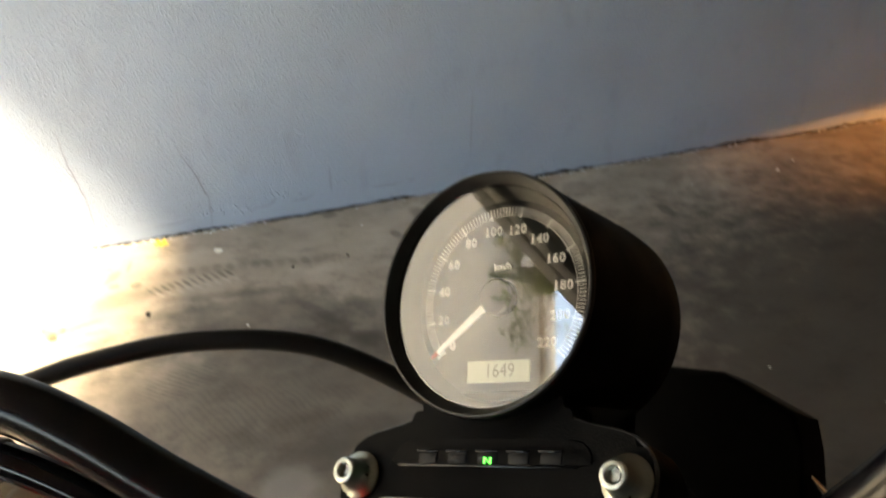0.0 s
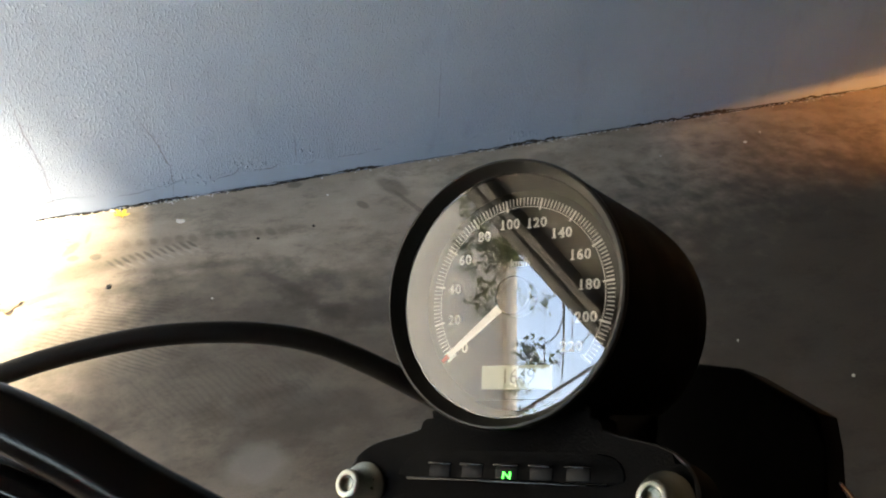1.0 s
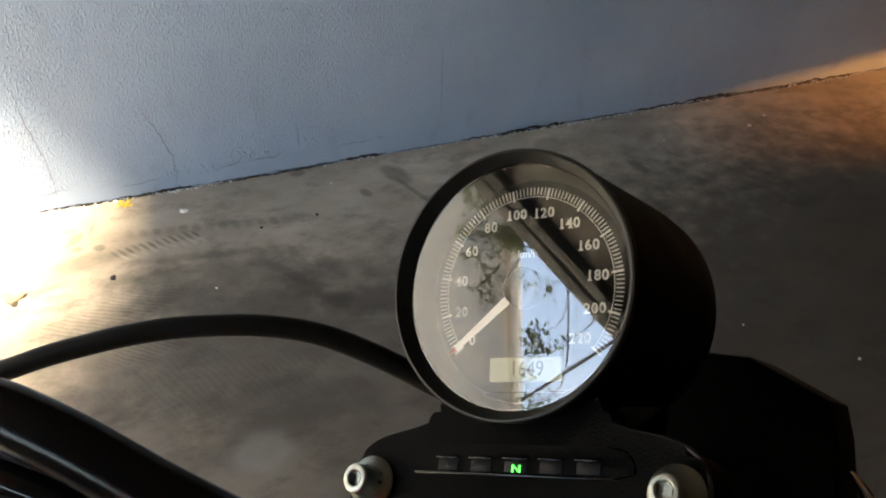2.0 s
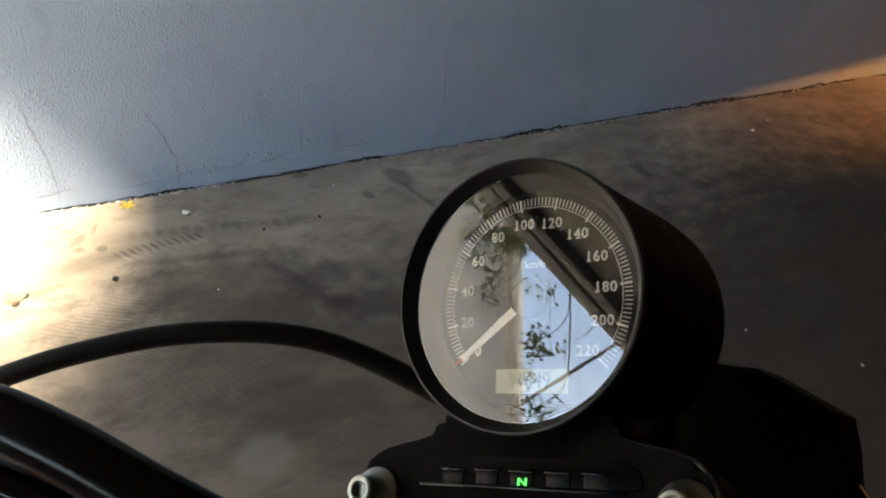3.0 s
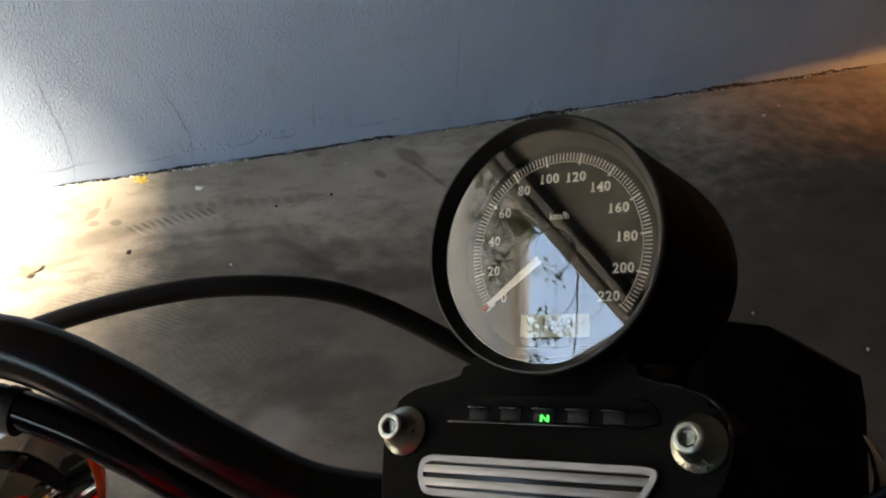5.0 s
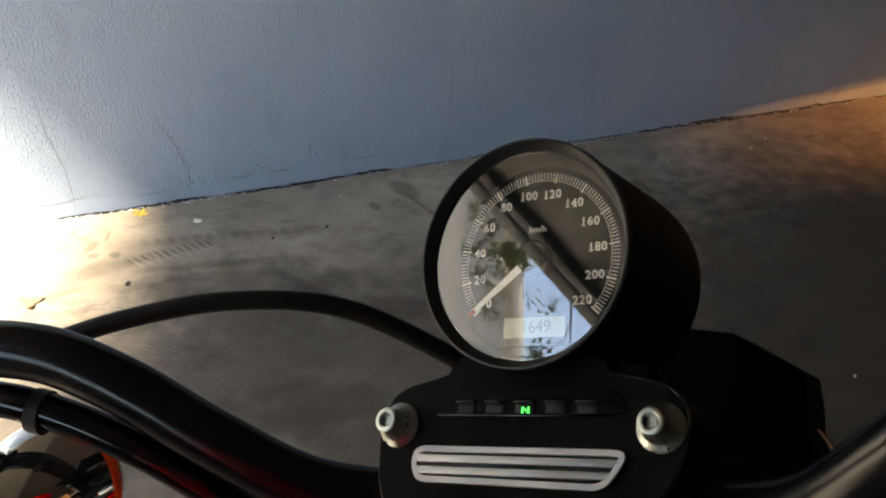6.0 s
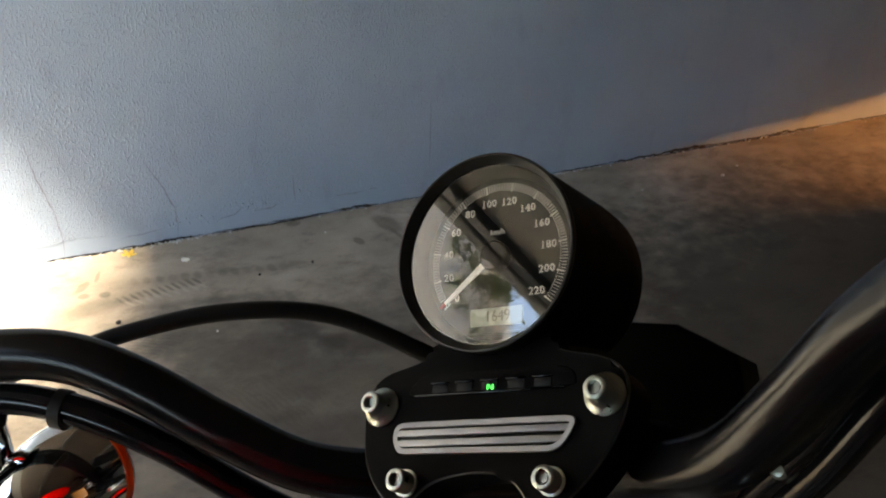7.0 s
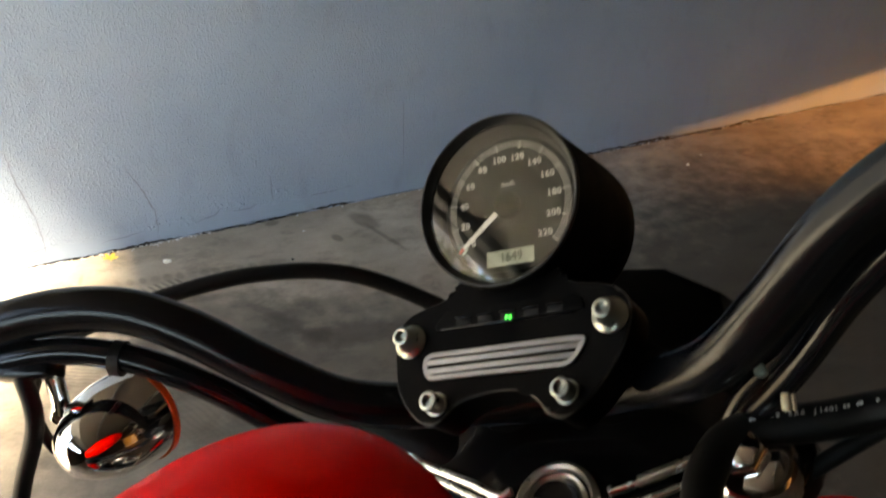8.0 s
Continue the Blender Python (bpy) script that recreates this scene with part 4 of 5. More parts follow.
tree = rig("triple_clamp", bm, BLACK_GLOSS, None, "black upper triple clamp with chrome edge")
for name, pts, r in (("chrome_edge", [(-0.104, 0.0185), (-0.0914, 0.0155), (-0.0752, 0.0095), (-0.0515, 0.0), (-0.0320, -0.0085), (-0.0235, -0.0060)], 0.0027),
                     ("chrome_edge", [(-0.112, 0.012), (-0.0914, 0.0085), (-0.0720, 0.0020), (-0.0500, -0.0080), (-0.0330, -0.0150)], 0.0017),
                     ("chrome_edge", [(0.0370, -0.0093), (0.060, -0.0016), (0.0835, 0.0068), (0.100, 0.012)], 0.0036),
                     ("chrome_edge", [(0.0400, -0.0200), (0.063, -0.0125), (0.0850, -0.0045), (0.100, 0.001)], 0.0020)):
    part(name, tube([basis @ Vector((x, y, 0.004)) for x, y in pts], r, 14, 6), POLISHED, tree, "chrome edge strip", RIG)
part("chrome_clip", tube([basis @ Vector(p) for p in ((-0.110, 0.025, 0.007), (-0.102, 0.024, 0.009), (-0.092, 0.018, 0.007), (-0.086, 0.012, 0.003))], lambda t: 0.0030 - 0.001 * t, 12, 5), ZINC, tree, "worn pale cable clip", RIG)
nut_m = basis @ move(0.0055, -0.0155, 0)
part("stem_nut", lathe([(0.0135, 0.0), (0.0135, 0.008), (0.0125, 0.010), (0.0, 0.010)], 36, nut_m), BLACK_GLOSS, tree, "black stem nut", RIG)
part("stem_ring", lathe([(0.0215, 0.0), (0.0255, 0.001), (0.0260, 0.005), (0.0235, 0.008), (0.0212, 0.005), (0.0215, 0.0)], 40, nut_m), POLISHED, tree, "chrome stem ring", RIG)
part("stem_ring", lathe([(0.0150, 0.0), (0.0185, 0.001), (0.0190, 0.006), (0.0172, 0.008), (0.0150, 0.006), (0.0150, 0.0)], 40, nut_m), POLISHED, tree, "chrome stem ring", RIG)

# made-up tube between neck and tank, placed to cover a gap in the camera's view
rig("gap_filler", tube([(-0.1447, -0.1131, -0.0566), (-0.1153, -0.1213, -0.0531), (-0.0903, -0.1306, -0.0577), (-0.0704, -0.1402, -0.0698), (-0.0532, -0.1529, -0.0907)], 0.019, 20, 6), RUBBER, None, "thick black tube added to cover the gap beside the neck")

# front wheel and fender
axle = stem - STEER * 0.996 + AHEAD * 0.045
wheel_m = Matrix.Translation(axle) @ Matrix.Rotation(radians(90), 4, "Y")
tyre_prof = [(0.255, -0.045), (0.285, -0.052), (0.312, -0.046), (0.327, -0.025), (0.331, 0.0), (0.327, 0.025), (0.312, 0.046), (0.285, 0.052), (0.255, 0.045), (0.245, 0.0), (0.255, -0.045)]
tyre_prof = [(r * 0.9, z) for r, z in tyre_prof]
wheel = rig("front_wheel", lathe(tyre_prof, 72, wheel_m), RUBBER, None, "black front tyre")
part("wheel_rim", lathe([(0.230, -0.04), (0.225, -0.045), (0.211, -0.02), (0.209, 0.0), (0.211, 0.02), (0.225, 0.045), (0.230, 0.04)], 64, wheel_m), BLACK_GLOSS, wheel, "black wheel rim", RIG)
part("wheel_hub", lathe([(0.0, -0.09), (0.02, -0.09), (0.03, -0.04), (0.03, 0.04), (0.02, 0.09), (0.0, 0.09)], 32, wheel_m), BLACK_SATIN, wheel, "", RIG)
for k in range(9):
    a = 2 * math.pi * k / 9
    d = AHEAD * math.cos(a) + STEER * math.sin(a)
    part("spoke", tube([axle + d * 0.02, axle + d * 0.13, axle + d * 0.213], lambda s: 0.013 - 0.004 * s, 12, 3), BLACK_GLOSS, wheel, "", RIG)
bm = bmesh.new()
rows_f = []
for i in range(25):
    a = radians(-20 + 165 * i / 24)
    d = AHEAD * math.cos(a) + STEER * math.sin(a)
    row = []
    for k in range(13):
        b = math.pi * k / 12
        row.append(bm.verts.new(axle + d * (0.284 + 0.038 * math.sin(b)) + Vector((0.072 * -math.cos(b), 0, 0))))
    rows_f.append(row)
for a, b in zip(rows_f, rows_f[1:]):
    for k in range(12):
        bm.faces.new((a[k], a[k + 1], b[k + 1], b[k]))
bmesh.ops.recalc_face_normals(bm, faces=bm.faces)
bmesh.ops.solidify(bm, geom=bm.faces[:], thickness=0.003)
rig("front_fender", bm, RED, None, "red front fender")

# brake hose and chrome switch beside the neck
HOSE = [(0.2582, -0.1250, -0.0155), (0.2137, -0.1275, -0.0262), (0.1787, -0.1298, -0.0339), (0.1551, -0.1328, -0.0312), (0.1223, -0.1350, -0.0253), (0.1069, -0.1415, -0.0168), (0.0990, -0.1560, -0.0052), (0.0975, -0.1718, 0.0052), (0.1020, -0.1896, 0.0198), (0.1131, -0.2079, 0.0388)]
hose = rig("brake_hose", tube(HOSE, 0.0102, 24, 8), RUBBER, None, "black rubber brake hose with pale lettering")
FACE = Vector((0.19, -0.07, 0.98)).normalized()
along = curve_points(HOSE, 120)
# "#" stands for a character that cannot be read, drawn as a plain bar
text, pos = "### 1/8 SAE J1401 ##  ##   #", 500
for ch in text:
    if ch != " " and 2 <= pos < len(along) - 2:
        q = along[pos]
        t = (along[pos - 2] - along[pos + 2]).normalized()
        out = (FACE - t * FACE.dot(t)).normalized()
        u = out.cross(t)
        out2 = (out + u * 0.55).normalized()
        up = out2.cross(t)
        m = Matrix.Translation(q + out2 * 0.0105) @ Matrix(((t.x, up.x, out2.x, 0), (t.y, up.y, out2.y, 0), (t.z, up.z, out2.z, 0), (0, 0, 0, 1)))
        if ch == "#":
            part("unread_letter", box(-0.0006, 0.0006, -0.0008, 0.0008, -0.0002, 0.0002, m=m), HOSE_INK, hose, "", RIG, False)
        else:
            lettering("hose_letter", ch, 0.0036, m, HOSE_INK, hose, RIG, 0.00005)
    pos -= 10
rig("brake_cable", tube([(0.105, -0.172, -0.055), (0.1388, -0.1565, -0.050), (0.1788, -0.1364, -0.050), (0.250, -0.100, -0.055)], 0.0050, 16, 6), RUBBER, None, "thin black cable")
# small pale clip and chrome banjo beside the fork
rig("hose_clip", join(box(0.1480, 0.1515, -0.1335, -0.1255, 0.039, 0.044, 0.0010), box(0.1525, 0.1535, -0.1335, -0.1262, 0.039, 0.043, 0.0003)), material("dull_brass", (0.42, 0.36, 0.24), 0.4, metal=0.6, tone=0.2, tone_scale=200), None, "small dull brass clip")
rig("loom_screw", lathe([(0.0, 0.003), (0.0025, 0.0026), (0.0036, 0.0008), (0.0036, 0.0), (0.0, 0.0)], 16, Matrix.Translation((0.1315, -0.1085, -0.004))), ZINC, None, "small worn screw head")

# fuel tank on the chassis
def tank_mesh():
    bm = bmesh.new()
    n, rings = 48, []
    steps = [math.pi * (k + 0.25) / 44.5 for k in range(45)]
    stations = [(-0.237 * math.cos(a), 0.140 * math.sin(a), 0.120 * math.sin(a)) for a in steps]
    for x, w, h in stations:
        ring = []
        for k in range(n):
            a = 2 * math.pi * k / n
            c, s = math.cos(a), math.sin(a)
            e = 0.99
            ring.append(bm.verts.new((x, w * math.copysign(abs(c) ** e, c), h * math.copysign(abs(s) ** e, s) * (1.0 if s > 0 else 0.7))))
        rings.append(ring)
    for a, b in zip(rings, rings[1:]):
        for k in range(n):
            bm.faces.new((a[k], a[(k + 1) % n], b[(k + 1) % n], b[k]))
    bm.faces.new(rings[0])
    bm.faces.new(rings[-1][::-1])
    bm.transform(Matrix.Translation((-0.3506, 0.0600, -0.0148)) @ Matrix.Rotation(radians(-14.5), 4, "Y") @ Matrix.Diagonal((0.970, 0.946, 0.764, 1)))
    return bm


part("fuel_tank", tank_mesh(), RED, bike, "glossy red fuel tank", FRAME)
part("neck", tube([(0.10, 0, -0.30), (0.06, 0, -0.20), (0.02, 0, -0.12)], 0.030, 24, 3), BLACK_SATIN, bike, "", FRAME)
part("frame_tube", tube([(0.05, 0, -0.20), (-0.25, 0, -0.20), (-0.60, 0, -0.26)], 0.022, 20, 3), BLACK_SATIN, bike, "", FRAME)


# ---- the rest of the motorcycle, below and behind ----
def chassis(name, bm, mat, parent=None, label="", smooth=True):
    return part(name, bm, mat, parent or bike, label, FRAME, smooth)


engine = chassis("engine", box(-0.52, -0.06, -0.125, 0.125, -0.86, -0.60, 0.045), BLACK_SATIN, None, "black V-twin crankcase")
for cx, tilt_deg in ((-0.20, 22), (-0.38, -22)):
    m = Matrix.Translation((cx, 0, -0.61)) @ Matrix.Rotation(radians(tilt_deg), 4, "Y")
    fins = [box(-0.070, 0.070, -0.080, 0.080, 0.02 * k, 0.02 * k + 0.008, 0.003, m) for k in range(9)]
    chassis("cylinder", join(lathe([(0.0, 0.0), (0.052, 0.0), (0.052, 0.18), (0.0, 0.18)], 32, m), *fins), BLACK_MATT, engine, "black finned cylinder")
    chassis("rocker_cover", box(-0.065, 0.065, -0.075, 0.075, 0.182, 0.235, 0.018, m), CHROME, engine, "chrome rocker cover")
    chassis("pushrod_tube", tube([m @ Vector((0.02, -0.075, -0.02)), m @ Vector((0.01, -0.078, 0.09)), m @ Vector((0.0, -0.076, 0.185))], 0.010, 14, 3), CHROME, engine)
chassis("air_cleaner", lathe([(0.0, 0.0), (0.070, 0.0), (0.078, 0.006), (0.078, 0.034), (0.070, 0.044), (0.0, 0.050)], 48, Matrix.Translation((-0.29, -0.10, -0.50)) @ Matrix.Rotation(radians(90), 4, "X")), CHROME, engine, "round chrome air cleaner")
chassis("primary_cover", box(-0.66, -0.10, 0.126, 0.185, -0.86, -0.68, 0.028), CHROME, engine, "chrome primary cover")
for k, cx in enumerate((-0.12, -0.36)):
    z1 = -0.80 + 0.07 * k
    chassis("exhaust_pipe", tube([(cx, -0.06, -0.52), (cx + 0.06, -0.15, -0.56), (cx + 0.02, -0.18, -0.70), (cx - 0.15, -0.18, z1), (cx - 0.50, -0.18, z1), (cx - 0.95, -0.19, z1 + 0.03)], lambda t: 0.022 if t < 0.6 else 0.022 + 0.022 * min(1, (t - 0.6) * 6), 24, 6), CHROME, None, "chrome exhaust pipe")
seat_out = smooth_outline([(-0.50, 0.09), (-0.70, 0.14), (-0.88, 0.14), (-1.02, 0.08), (-1.02, -0.08), (-0.88, -0.14), (-0.70, -0.14), (-0.50, -0.09)], 4)
chassis("seat", plate(seat_out, -0.30, -0.215, 0.03, 4), RUBBER, None, "low black seat")
rear_m = Matrix.Translation((-0.98, 0, -0.834)) @ Matrix.Rotation(radians(90), 4, "X")
rear = chassis("rear_wheel", lathe([(r, z * 1.35) for r, z in tyre_prof], 64, rear_m), RUBBER, None, "black rear tyre")
chassis("wheel_rim", lathe([(0.0, -0.05), (0.04, -0.05), (0.06, -0.02), (0.20, -0.03), (0.225, -0.05), (0.230, -0.04), (0.230, 0.04), (0.225, 0.05), (0.20, 0.03), (0.06, 0.02), (0.04, 0.05), (0.0, 0.05)], 48, rear_m), BLACK_GLOSS, rear, "black wheel rim")
bm = bmesh.new()
rows_r = []
for i in range(25):
    a = radians(10 + 165 * i / 24)
    row = []
    for k in range(13):
        b = math.pi * k / 12
        r = 0.315 + 0.045 * math.sin(b)
        row.append(bm.verts.new((-0.98 + r * math.cos(a), -0.10 * math.cos(b), -0.834 + r * math.sin(a))))
    rows_r.append(row)
for a, b in zip(rows_r, rows_r[1:]):
    for k in range(12):
        bm.faces.new((a[k], a[k + 1], b[k + 1], b[k]))
bmesh.ops.recalc_face_normals(bm, faces=bm.faces)
bmesh.ops.solidify(bm, geom=bm.faces[:], thickness=0.003)
chassis("rear_fender", bm, RED, None, "red rear fender")
for sy in (-1, 1):
    chassis("swing_arm", tube([(-0.52, sy * 0.10, -0.76), (-0.75, sy * 0.11, -0.78), (-0.98, sy * 0.11, -0.834)], 0.020, 16, 3), BLACK_SATIN)
    chassis("shock_absorber", tube([(-0.93, sy * 0.13, -0.76), (-0.86, sy * 0.13, -0.58), (-0.80, sy * 0.13, -0.40)], 0.026, 18, 4), CHROME, None, "chrome shock absorber")
    chassis("down_tube", tube([(0.10, sy * 0.03, -0.26), (0.06, sy * 0.09, -0.55), (0.00, sy * 0.10, -0.86), (-0.20, sy * 0.11, -0.93), (-0.52, sy * 0.10, -0.90)], 0.016, 16, 5), BLACK_SATIN)
    chassis("frame_rail", tube([(-0.45, sy * 0.06, -0.28), (-0.70, sy * 0.10, -0.34), (-1.0, sy * 0.12, -0.40)], 0.016, 16, 4), BLACK_SATIN)
chassis("side_stand", tube([(-0.18, 0.11, -0.92), (-0.14, 0.20, -1.02), (-0.10, 0.27, -1.082)], 0.011, 14, 4), CHROME, None, "chrome side stand")

# ---- joint, cracks and litter at the wall's foot ----
rng = random.Random(7)


def ribbon(pts, width, lift, flat=False, ragged=0.5, wander=0.3):
    """A ragged strip along (a, b) pairs; on the wall (along, height) or, flat, on the floor (along, inwards)."""
    bm = bmesh.new()
    prev = None
    fine = []
    for (a0, b0), (a1, b1) in zip(pts, pts[1:]):
        n = max(2, int(math.hypot(a1 - a0, b1 - b0) / 0.006))
        fine += [(a0 + (a1 - a0) * k / n, b0 + (b1 - b0) * k / n) for k in range(n)]
    fine.append(pts[-1])
    j = 0.0
    for i, (a, b) in enumerate(fine):
        a1, b1 = fine[min(i + 1, len(fine) - 1)]
        a0, b0 = fine[max(i - 1, 0)]
        ln = math.hypot(a1 - a0, b1 - b0) or 1
        nx, ny = -(b1 - b0) / ln, (a1 - a0) / ln
        w0, w1 = width * (0.5 + ragged * rng.uniform(-0.5, 0.6)), width * (0.5 + ragged * rng.uniform(-0.5, 0.6))
        taper = min(1.0, 0.15 + 4 * min(i, len(fine) - 1 - i) / len(fine))
        j = 0.5 * j + rng.uniform(-wander, wander) * width
        p = (a + nx * (w0 * taper + j), b + ny * (w0 * taper + j))
        q = (a - nx * (w1 * taper - j), b - ny * (w1 * taper - j))
        pair = [bm.verts.new((x, y, lift) if flat else (x, -lift, y)) for x, y in (p, q)]
        if prev:
            bm.faces.new((prev[0], prev[1], pair[1], pair[0]))
        prev = pair
    return bm


def joint_line(x0, x1, base, width):
    return ribbon([(x0 + (x1 - x0) * k / 12, base + rng.uniform(-0.001, 0.001)) for k in range(13)], width, 0.0022)


for x0, x1, w in ((-1.9, -1.1, 0.004), (-1.0, -0.80, 0.006), (-0.80, -0.56, 0.008), (-0.55, -0.36, 0.004), (-0.37, -0.16, 0.006), (-0.17, -0.03, 0.011), (-0.02, 0.22, 0.003), (0.20, 0.36, 0.006), (0.33, 0.58, 0.011), (0.57, 0.80, 0.006), (0.79, 1.02, 0.009), (1.0, 1.22, 0.014), (1.2, 1.45, 0.006), (1.44, 1.75, 0.010), (1.74, 2.1, 0.006), (2.1, 2.8, 0.006)):
    part("joint", joint_line(x0, x1, 0.0035 + w * 0.3, w * 0.75), CREVICE, wall, "", WALL_AT, False)
for x0, x1 in ((-0.95, -0.60), (-0.52, -0.20), (0.30, 0.55), (0.9, 1.6)):
    part("joint_dirt", ribbon([(x0 + (x1 - x0) * k / 10, -0.004 + rng.uniform(-0.002, 0.002)) for k in range(11)], 0.007, 0.0016, True), CREVICE, floor, "", WALL_AT, False)
CRACKS = [[(-0.693, 0.262), (-0.682, 0.233), (-0.653, 0.172), (-0.628, 0.109), (-0.624, 0.048), (-0.628, 0.006)],
          [(-0.975, 0.36), (-0.963, 0.264), (-0.948, 0.20), (-0.932, 0.141), (-0.925, 0.057), (-0.928, 0.012)],
          [(-0.292, 0.150), (-0.291, 0.110), (-0.288, 0.062)], [(0.131, 0.33), (0.132, 0.24), (0.134, 0.17), (0.133, 0.10)],
          [(-0.52, 0.042), (-0.46, 0.056), (-0.44, 0.074)], [(-0.41, 0.055), (-0.36, 0.052), (-0.33, 0.066)], [(-0.17, 0.057), (-0.11, 0.056), (-0.07, 0.058)], [(-0.06, 0.060), (-0.035, 0.061)],
          [(-0.78, 0.036), (-0.72, 0.040), (-0.66, 0.045)]]
CRACK_PAINT = material("crack_grey", (0.175, 0.195, 0.24), 0.9)
for c, w in zip(CRACKS, (0.0026, 0.0020, 0.0018, 0.0012, 0.0024, 0.0024, 0.0017, 0.003, 0.0017)):
    part("crack", ribbon(c, w, 0.0016, ragged=0.9, wander=0.9), CRACK_PAINT, wall, "", WALL_AT, False)


def lump(r, squash=0.6, n=2):
    bm = bmesh.new()
    bmesh.ops.create_icosphere(bm, subdivisions=n, radius=r)
    for v in bm.verts:
        v.co *= 1 + rng.uniform(-0.28, 0.28)
        v.co.z *= squash
    return bm


bits = []
for k in range(260):
    x = rng.choice((rng.uniform(-1.0, -0.5), rng.uniform(-1.0, 2.2), rng.uniform(0.3, 0.7), rng.uniform(0.9, 1.7)))
    r = rng.uniform(0.0012, 0.0042)
    b = lump(r, 0.6, 1)
    b.transform(move(x, -abs(rng.gauss(0.004, 0.005)) - 0.002, r * 0.45))
    bits.append(b)
crumbs = part("plaster_crumbs", join(*bits), CRUMB, None, at=WALL_AT)
tagged(crumbs, "pale plaster crumbs along the foot of the wall", "crumbs", kind="stuff")
bits = []
for x, z, w in ((-0.467, 0.085, 1), (-0.40, 0.068, 1), (-0.265, 0.082, 1), (0.40, 0.034, 1.4), (0.44, 0.030, 1.2), (0.53, 0.024, 0.8), (0.70, 0.026, 0.9), (0.86, 0.036, 1.2), (1.17, 0.034, 1.2), (-0.10, 0.060, 0.7), (-0.54, 0.05, 1), (-0.62, 0.06, 1)):
    for k in range(9):
        r = rng.uniform(0.003, 0.0068) * w
        b = lump(r, 1.0, 1)
        b.transform(move(x + rng.uniform(-0.03, 0.03), 0.0005, z + rng.uniform(-0.014, 0.014)) @ Matrix.Diagonal((0.7, 0.42, 1.3, 1)))
        bits.append(b)
part("flaking_paint", join(*bits), WALL, wall, "flaking lumps of blue-grey paint", WALL_AT)


def on_floor(x, y, z=0.0):
    return WALL_AT @ Vector((x, y, z))


def dry_leaf(r, lobes, curl):
    bm = bmesh.new()
    mid = bm.verts.new((0, 0, 0.001))
    ring = []
    n = lobes * 6
    for k in range(n):
        a = 2 * math.pi * k / n
        q = r * (0.38 + 0.62 * abs(math.cos(a * lobes / 2)) ** 1.4) * rng.uniform(0.85, 1.1)
        ring.append(bm.verts.new((q * math.cos(a), q * math.sin(a), 0.001 + curl * (q / r) ** 2 * rng.uniform(0.4, 1.2))))
    for k in range(n):
        bm.faces.new((mid, ring[k], ring[(k + 1) % n]))
    bmesh.ops.solidify(bm, geom=bm.faces[:], thickness=0.0006)
    return bm


ob = part("fallen_leaf", dry_leaf(0.023, 5, 0.012), YELLOW, None, at=Matrix.Translation(on_floor(-0.767, -0.036, 0.0008)))
tagged(ob, "small curled yellow fallen leaf on the floor", "leaf")
ob = part("fallen_leaf", dry_leaf(0.030, 3, 0.012), material("dry_brown_leaf", (0.42, 0.34, 0.23), 0.8, grain=0.2, scale=300, tone=0.3, tone_scale=60), None, at=Matrix.Translation(on_floor(-1.059, -0.341, 0.0008)) @ pose(0, 0, 0, 0, 0, 40))
tagged(ob, "dry brown fallen leaf on the sunlit floor", "leaf")
b = lump(0.010, 0.5)
bmesh.ops.scale(b, vec=(1.2, 0.7, 1), verts=b.verts)
ob = part("paper_scrap", b, PALE, None, at=Matrix.Translation(on_floor(-0.631, -0.113, 0.0045)))
tagged(ob, "small crumpled pale paper scrap on the floor", "litter")
for x, y, r, mat in ((-0.838, -0.336, 0.0065, CREVICE), (-0.62, -0.451, 0.003, PALE), (1.115, -0.195, 0.006, PALE), (1.207, -0.153, 0.004, PALE), (0.49, -0.987, 0.003, PALE), (0.669, -1.175, 0.004, PALE), (-0.23, -0.10, 0.003, PALE), (0.80, -0.19, 0.003, PALE), (-0.46, -0.245, 0.004, CREVICE), (-0.31, -0.235, 0.004, CREVICE)):
    ob = part("pebble", lump(r, 0.7), mat, None, at=Matrix.Translation(on_floor(x, y, r * 0.5)))
    tagged(ob, "tiny pale pebble on the floor" if mat == PALE else "tiny dark pebble on the floor", "pebble", "loose grit")

# ---- outside, seen in the gauge glass; the dense leaf clump is added and unseen ----
tree_at = Vector((-3.7, 2.5, 0))
garden_tree = thing("tree", tree_at, "thin garden tree with sparse small green leaves and an unseen added sun-blocking clump", "tree")
part("trunk", tube([tree_at, tree_at + Vector((0.1, -0.1, 1.6)), tree_at + Vector((-0.1, -0.25, 3.2)), tree_at + Vector((-0.2, -0.6, 4.2))], lambda t: 0.08 - 0.05 * t, 14, 6), BARK, garden_tree, "", Matrix())
CROTCH = tree_at + Vector((-0.2, -0.6, 4.2))
TIPS = [(-3.59, 0.30, 2.95), (-3.63, 0.19, 2.84), (-3.65, -0.08, 2.73), (-3.63, -0.02, 2.80), (-3.52, -0.23, 2.96), (-3.59, -0.38, 2.74), (-3.54, -0.47, 2.82), (-3.62, -0.60, 2.55)]
TWIGS = []
for tip in TIPS:
    tip = Vector(tip)
    TWIGS.append([CROTCH, CROTCH.lerp(tip, 0.5) + Vector((0, 0, 0.45)), tip + Vector((-0.02, 0.10, 0.34)), tip])
# limb up to the added leaf clump
TWIGS.append([CROTCH, CROTCH + Vector((0.1, -1.0, 0.75)), Vector((-3.5, -0.9, 5.1)), Vector((-3.4, -1.5, 5.3))])
for tw in TWIGS:
    part("limb", tube(tw, lambda t: 0.0095 - 0.0083 * t, 8, 6), BARK, garden_tree, "", Matrix())
verts, faces = [], []
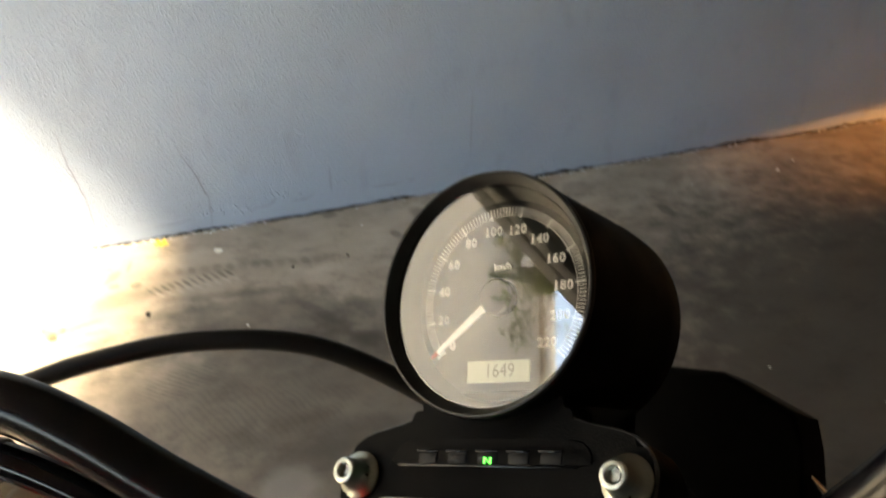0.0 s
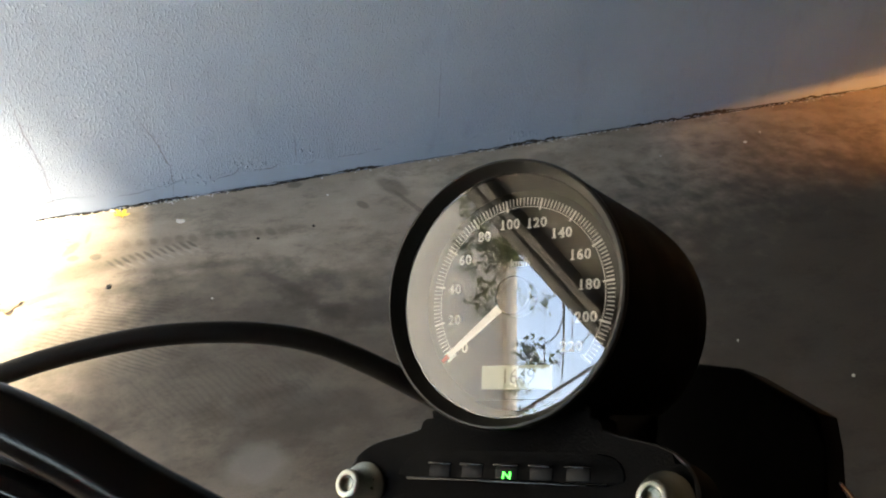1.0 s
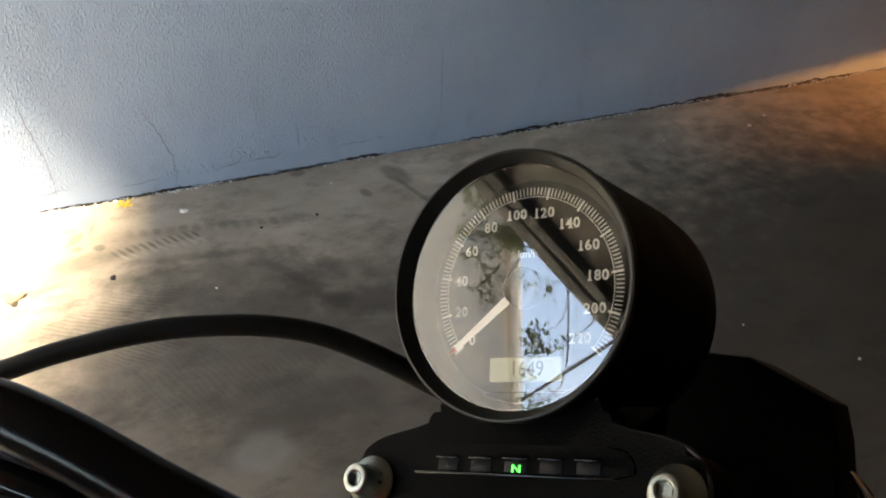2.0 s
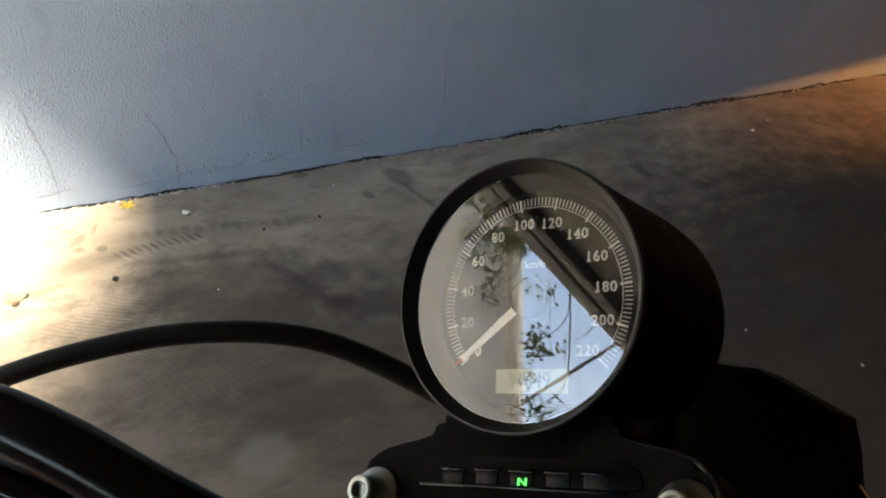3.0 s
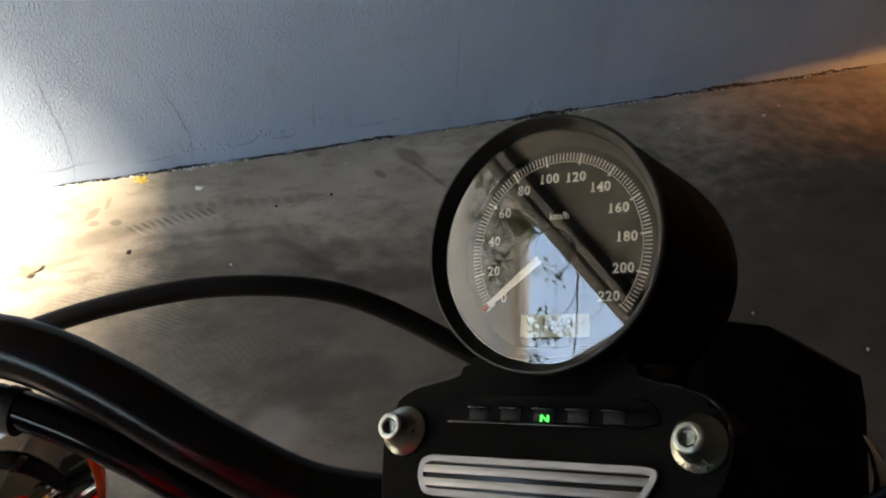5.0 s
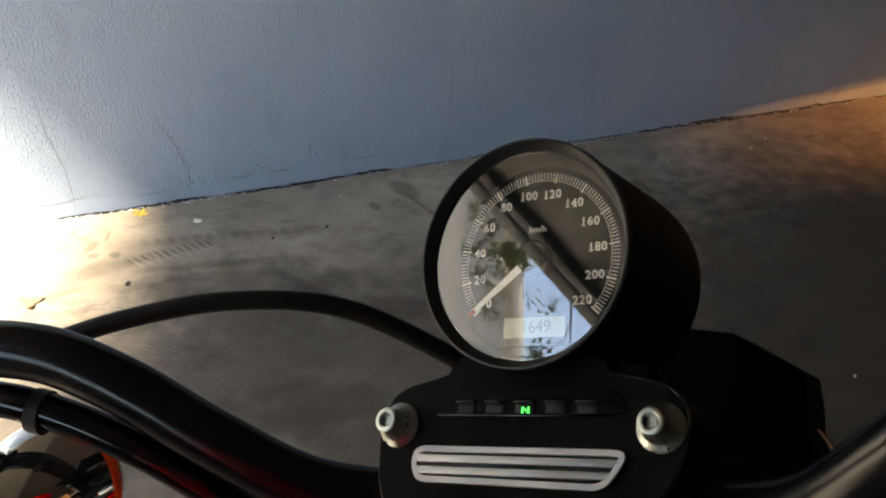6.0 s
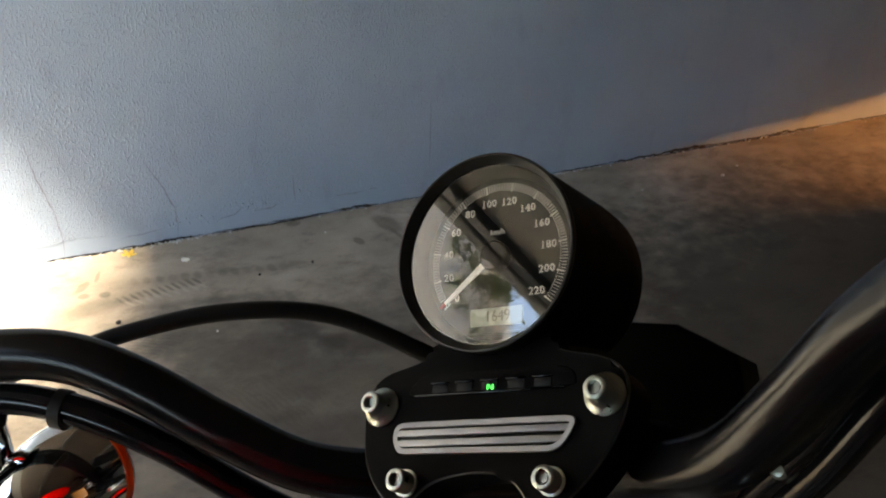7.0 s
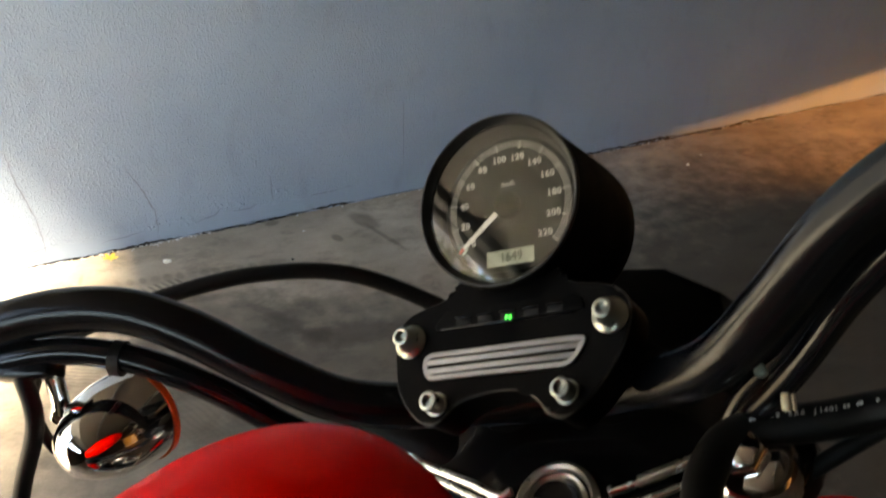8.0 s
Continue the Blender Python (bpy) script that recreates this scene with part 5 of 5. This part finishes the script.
for x, y, z, n in ((-3.59, 0.32, 2.95, 50), (-3.59, 0.23, 2.95, 90), (-3.63, 0.19, 2.84, 80), (-3.60, 0.13, 2.91, 110), (-3.57, 0.07, 2.96, 150), (-3.55, 0.02, 2.98, 130), (-3.64, 0.09, 2.80, 45), (-3.59, 0.06, 2.90, 70), (-3.63, -0.01, 2.80, 60), (-3.65, -0.05, 2.74, 45), (-3.64, -0.11, 2.74, 45),
                   (-3.57, -0.15, 2.89, 16), (-3.54, -0.20, 2.91, 20), (-3.52, -0.23, 2.96, 14), (-3.59, -0.35, 2.76, 70), (-3.60, -0.38, 2.72, 60), (-3.58, -0.42, 2.74, 50), (-3.54, -0.46, 2.81, 24), (-3.62, -0.46, 2.63, 50), (-3.62, -0.58, 2.55, 60), (-3.59, -0.63, 2.58, 40)):
    for k in range(n):
        q = Vector((x, y, z)) + Vector([rng.gauss(0, 0.026) for _ in range(3)])
        d = Vector([rng.gauss(0, 1) for _ in range(3)]).normalized()
        e = d.orthogonal().normalized()
        ln = rng.uniform(0.018, 0.036)
        i = len(verts)
        verts += [q, q + d * ln * 0.5 + e * ln * 0.22, q + d * ln, q + d * ln * 0.5 - e * ln * 0.22]
        faces.append((i, i + 1, i + 2, i + 3))
# dense leaf clump added out of view to keep sun off the floor
for k in range(3600):
    q = Vector((-3.4, -1.45, 5.25)) + Vector((rng.gauss(0, 0.36), rng.gauss(0, 0.36), rng.gauss(0, 0.32)))
    d = Vector([rng.gauss(0, 1) for _ in range(3)]).normalized()
    e = d.orthogonal().normalized()
    ln = rng.uniform(0.07, 0.11)
    i = len(verts)
    verts += [q, q + d * ln * 0.5 + e * ln * 0.25, q + d * ln, q + d * ln * 0.5 - e * ln * 0.25]
    faces.append((i, i + 1, i + 2, i + 3))
crown_me = bpy.data.meshes.new("crown")
crown_me.from_pydata(verts, [], faces)
crown_me.materials.append(LEAF)
crown = new("crown", crown_me)
WORLD_OF[crown] = Matrix()
crown.parent = garden_tree
crown.matrix_basis = WORLD_OF[garden_tree].inverted()
for a, b, r in (((-14.61, -3.82, 11.26), (-17.51, -3.27, 5.13), 0.036), ((-15.82, -1.08, 9.75), (-16.21, -3.13, 8.17), 0.006), ((-15.64, -1.36, 10.13), (-16.10, -4.42, 7.76), 0.006), ((-16.26, -3.50, 7.76), (-16.00, -4.48, 7.84), 0.014)):
    ob = part("overhead_cable", tube([a, (Vector(a) + Vector(b)) / 2, b], r, 8, 3), STEEL_DARK, None)
    tagged(ob, "dark overhead cable strung beside the house", "cable", "overhead cables")
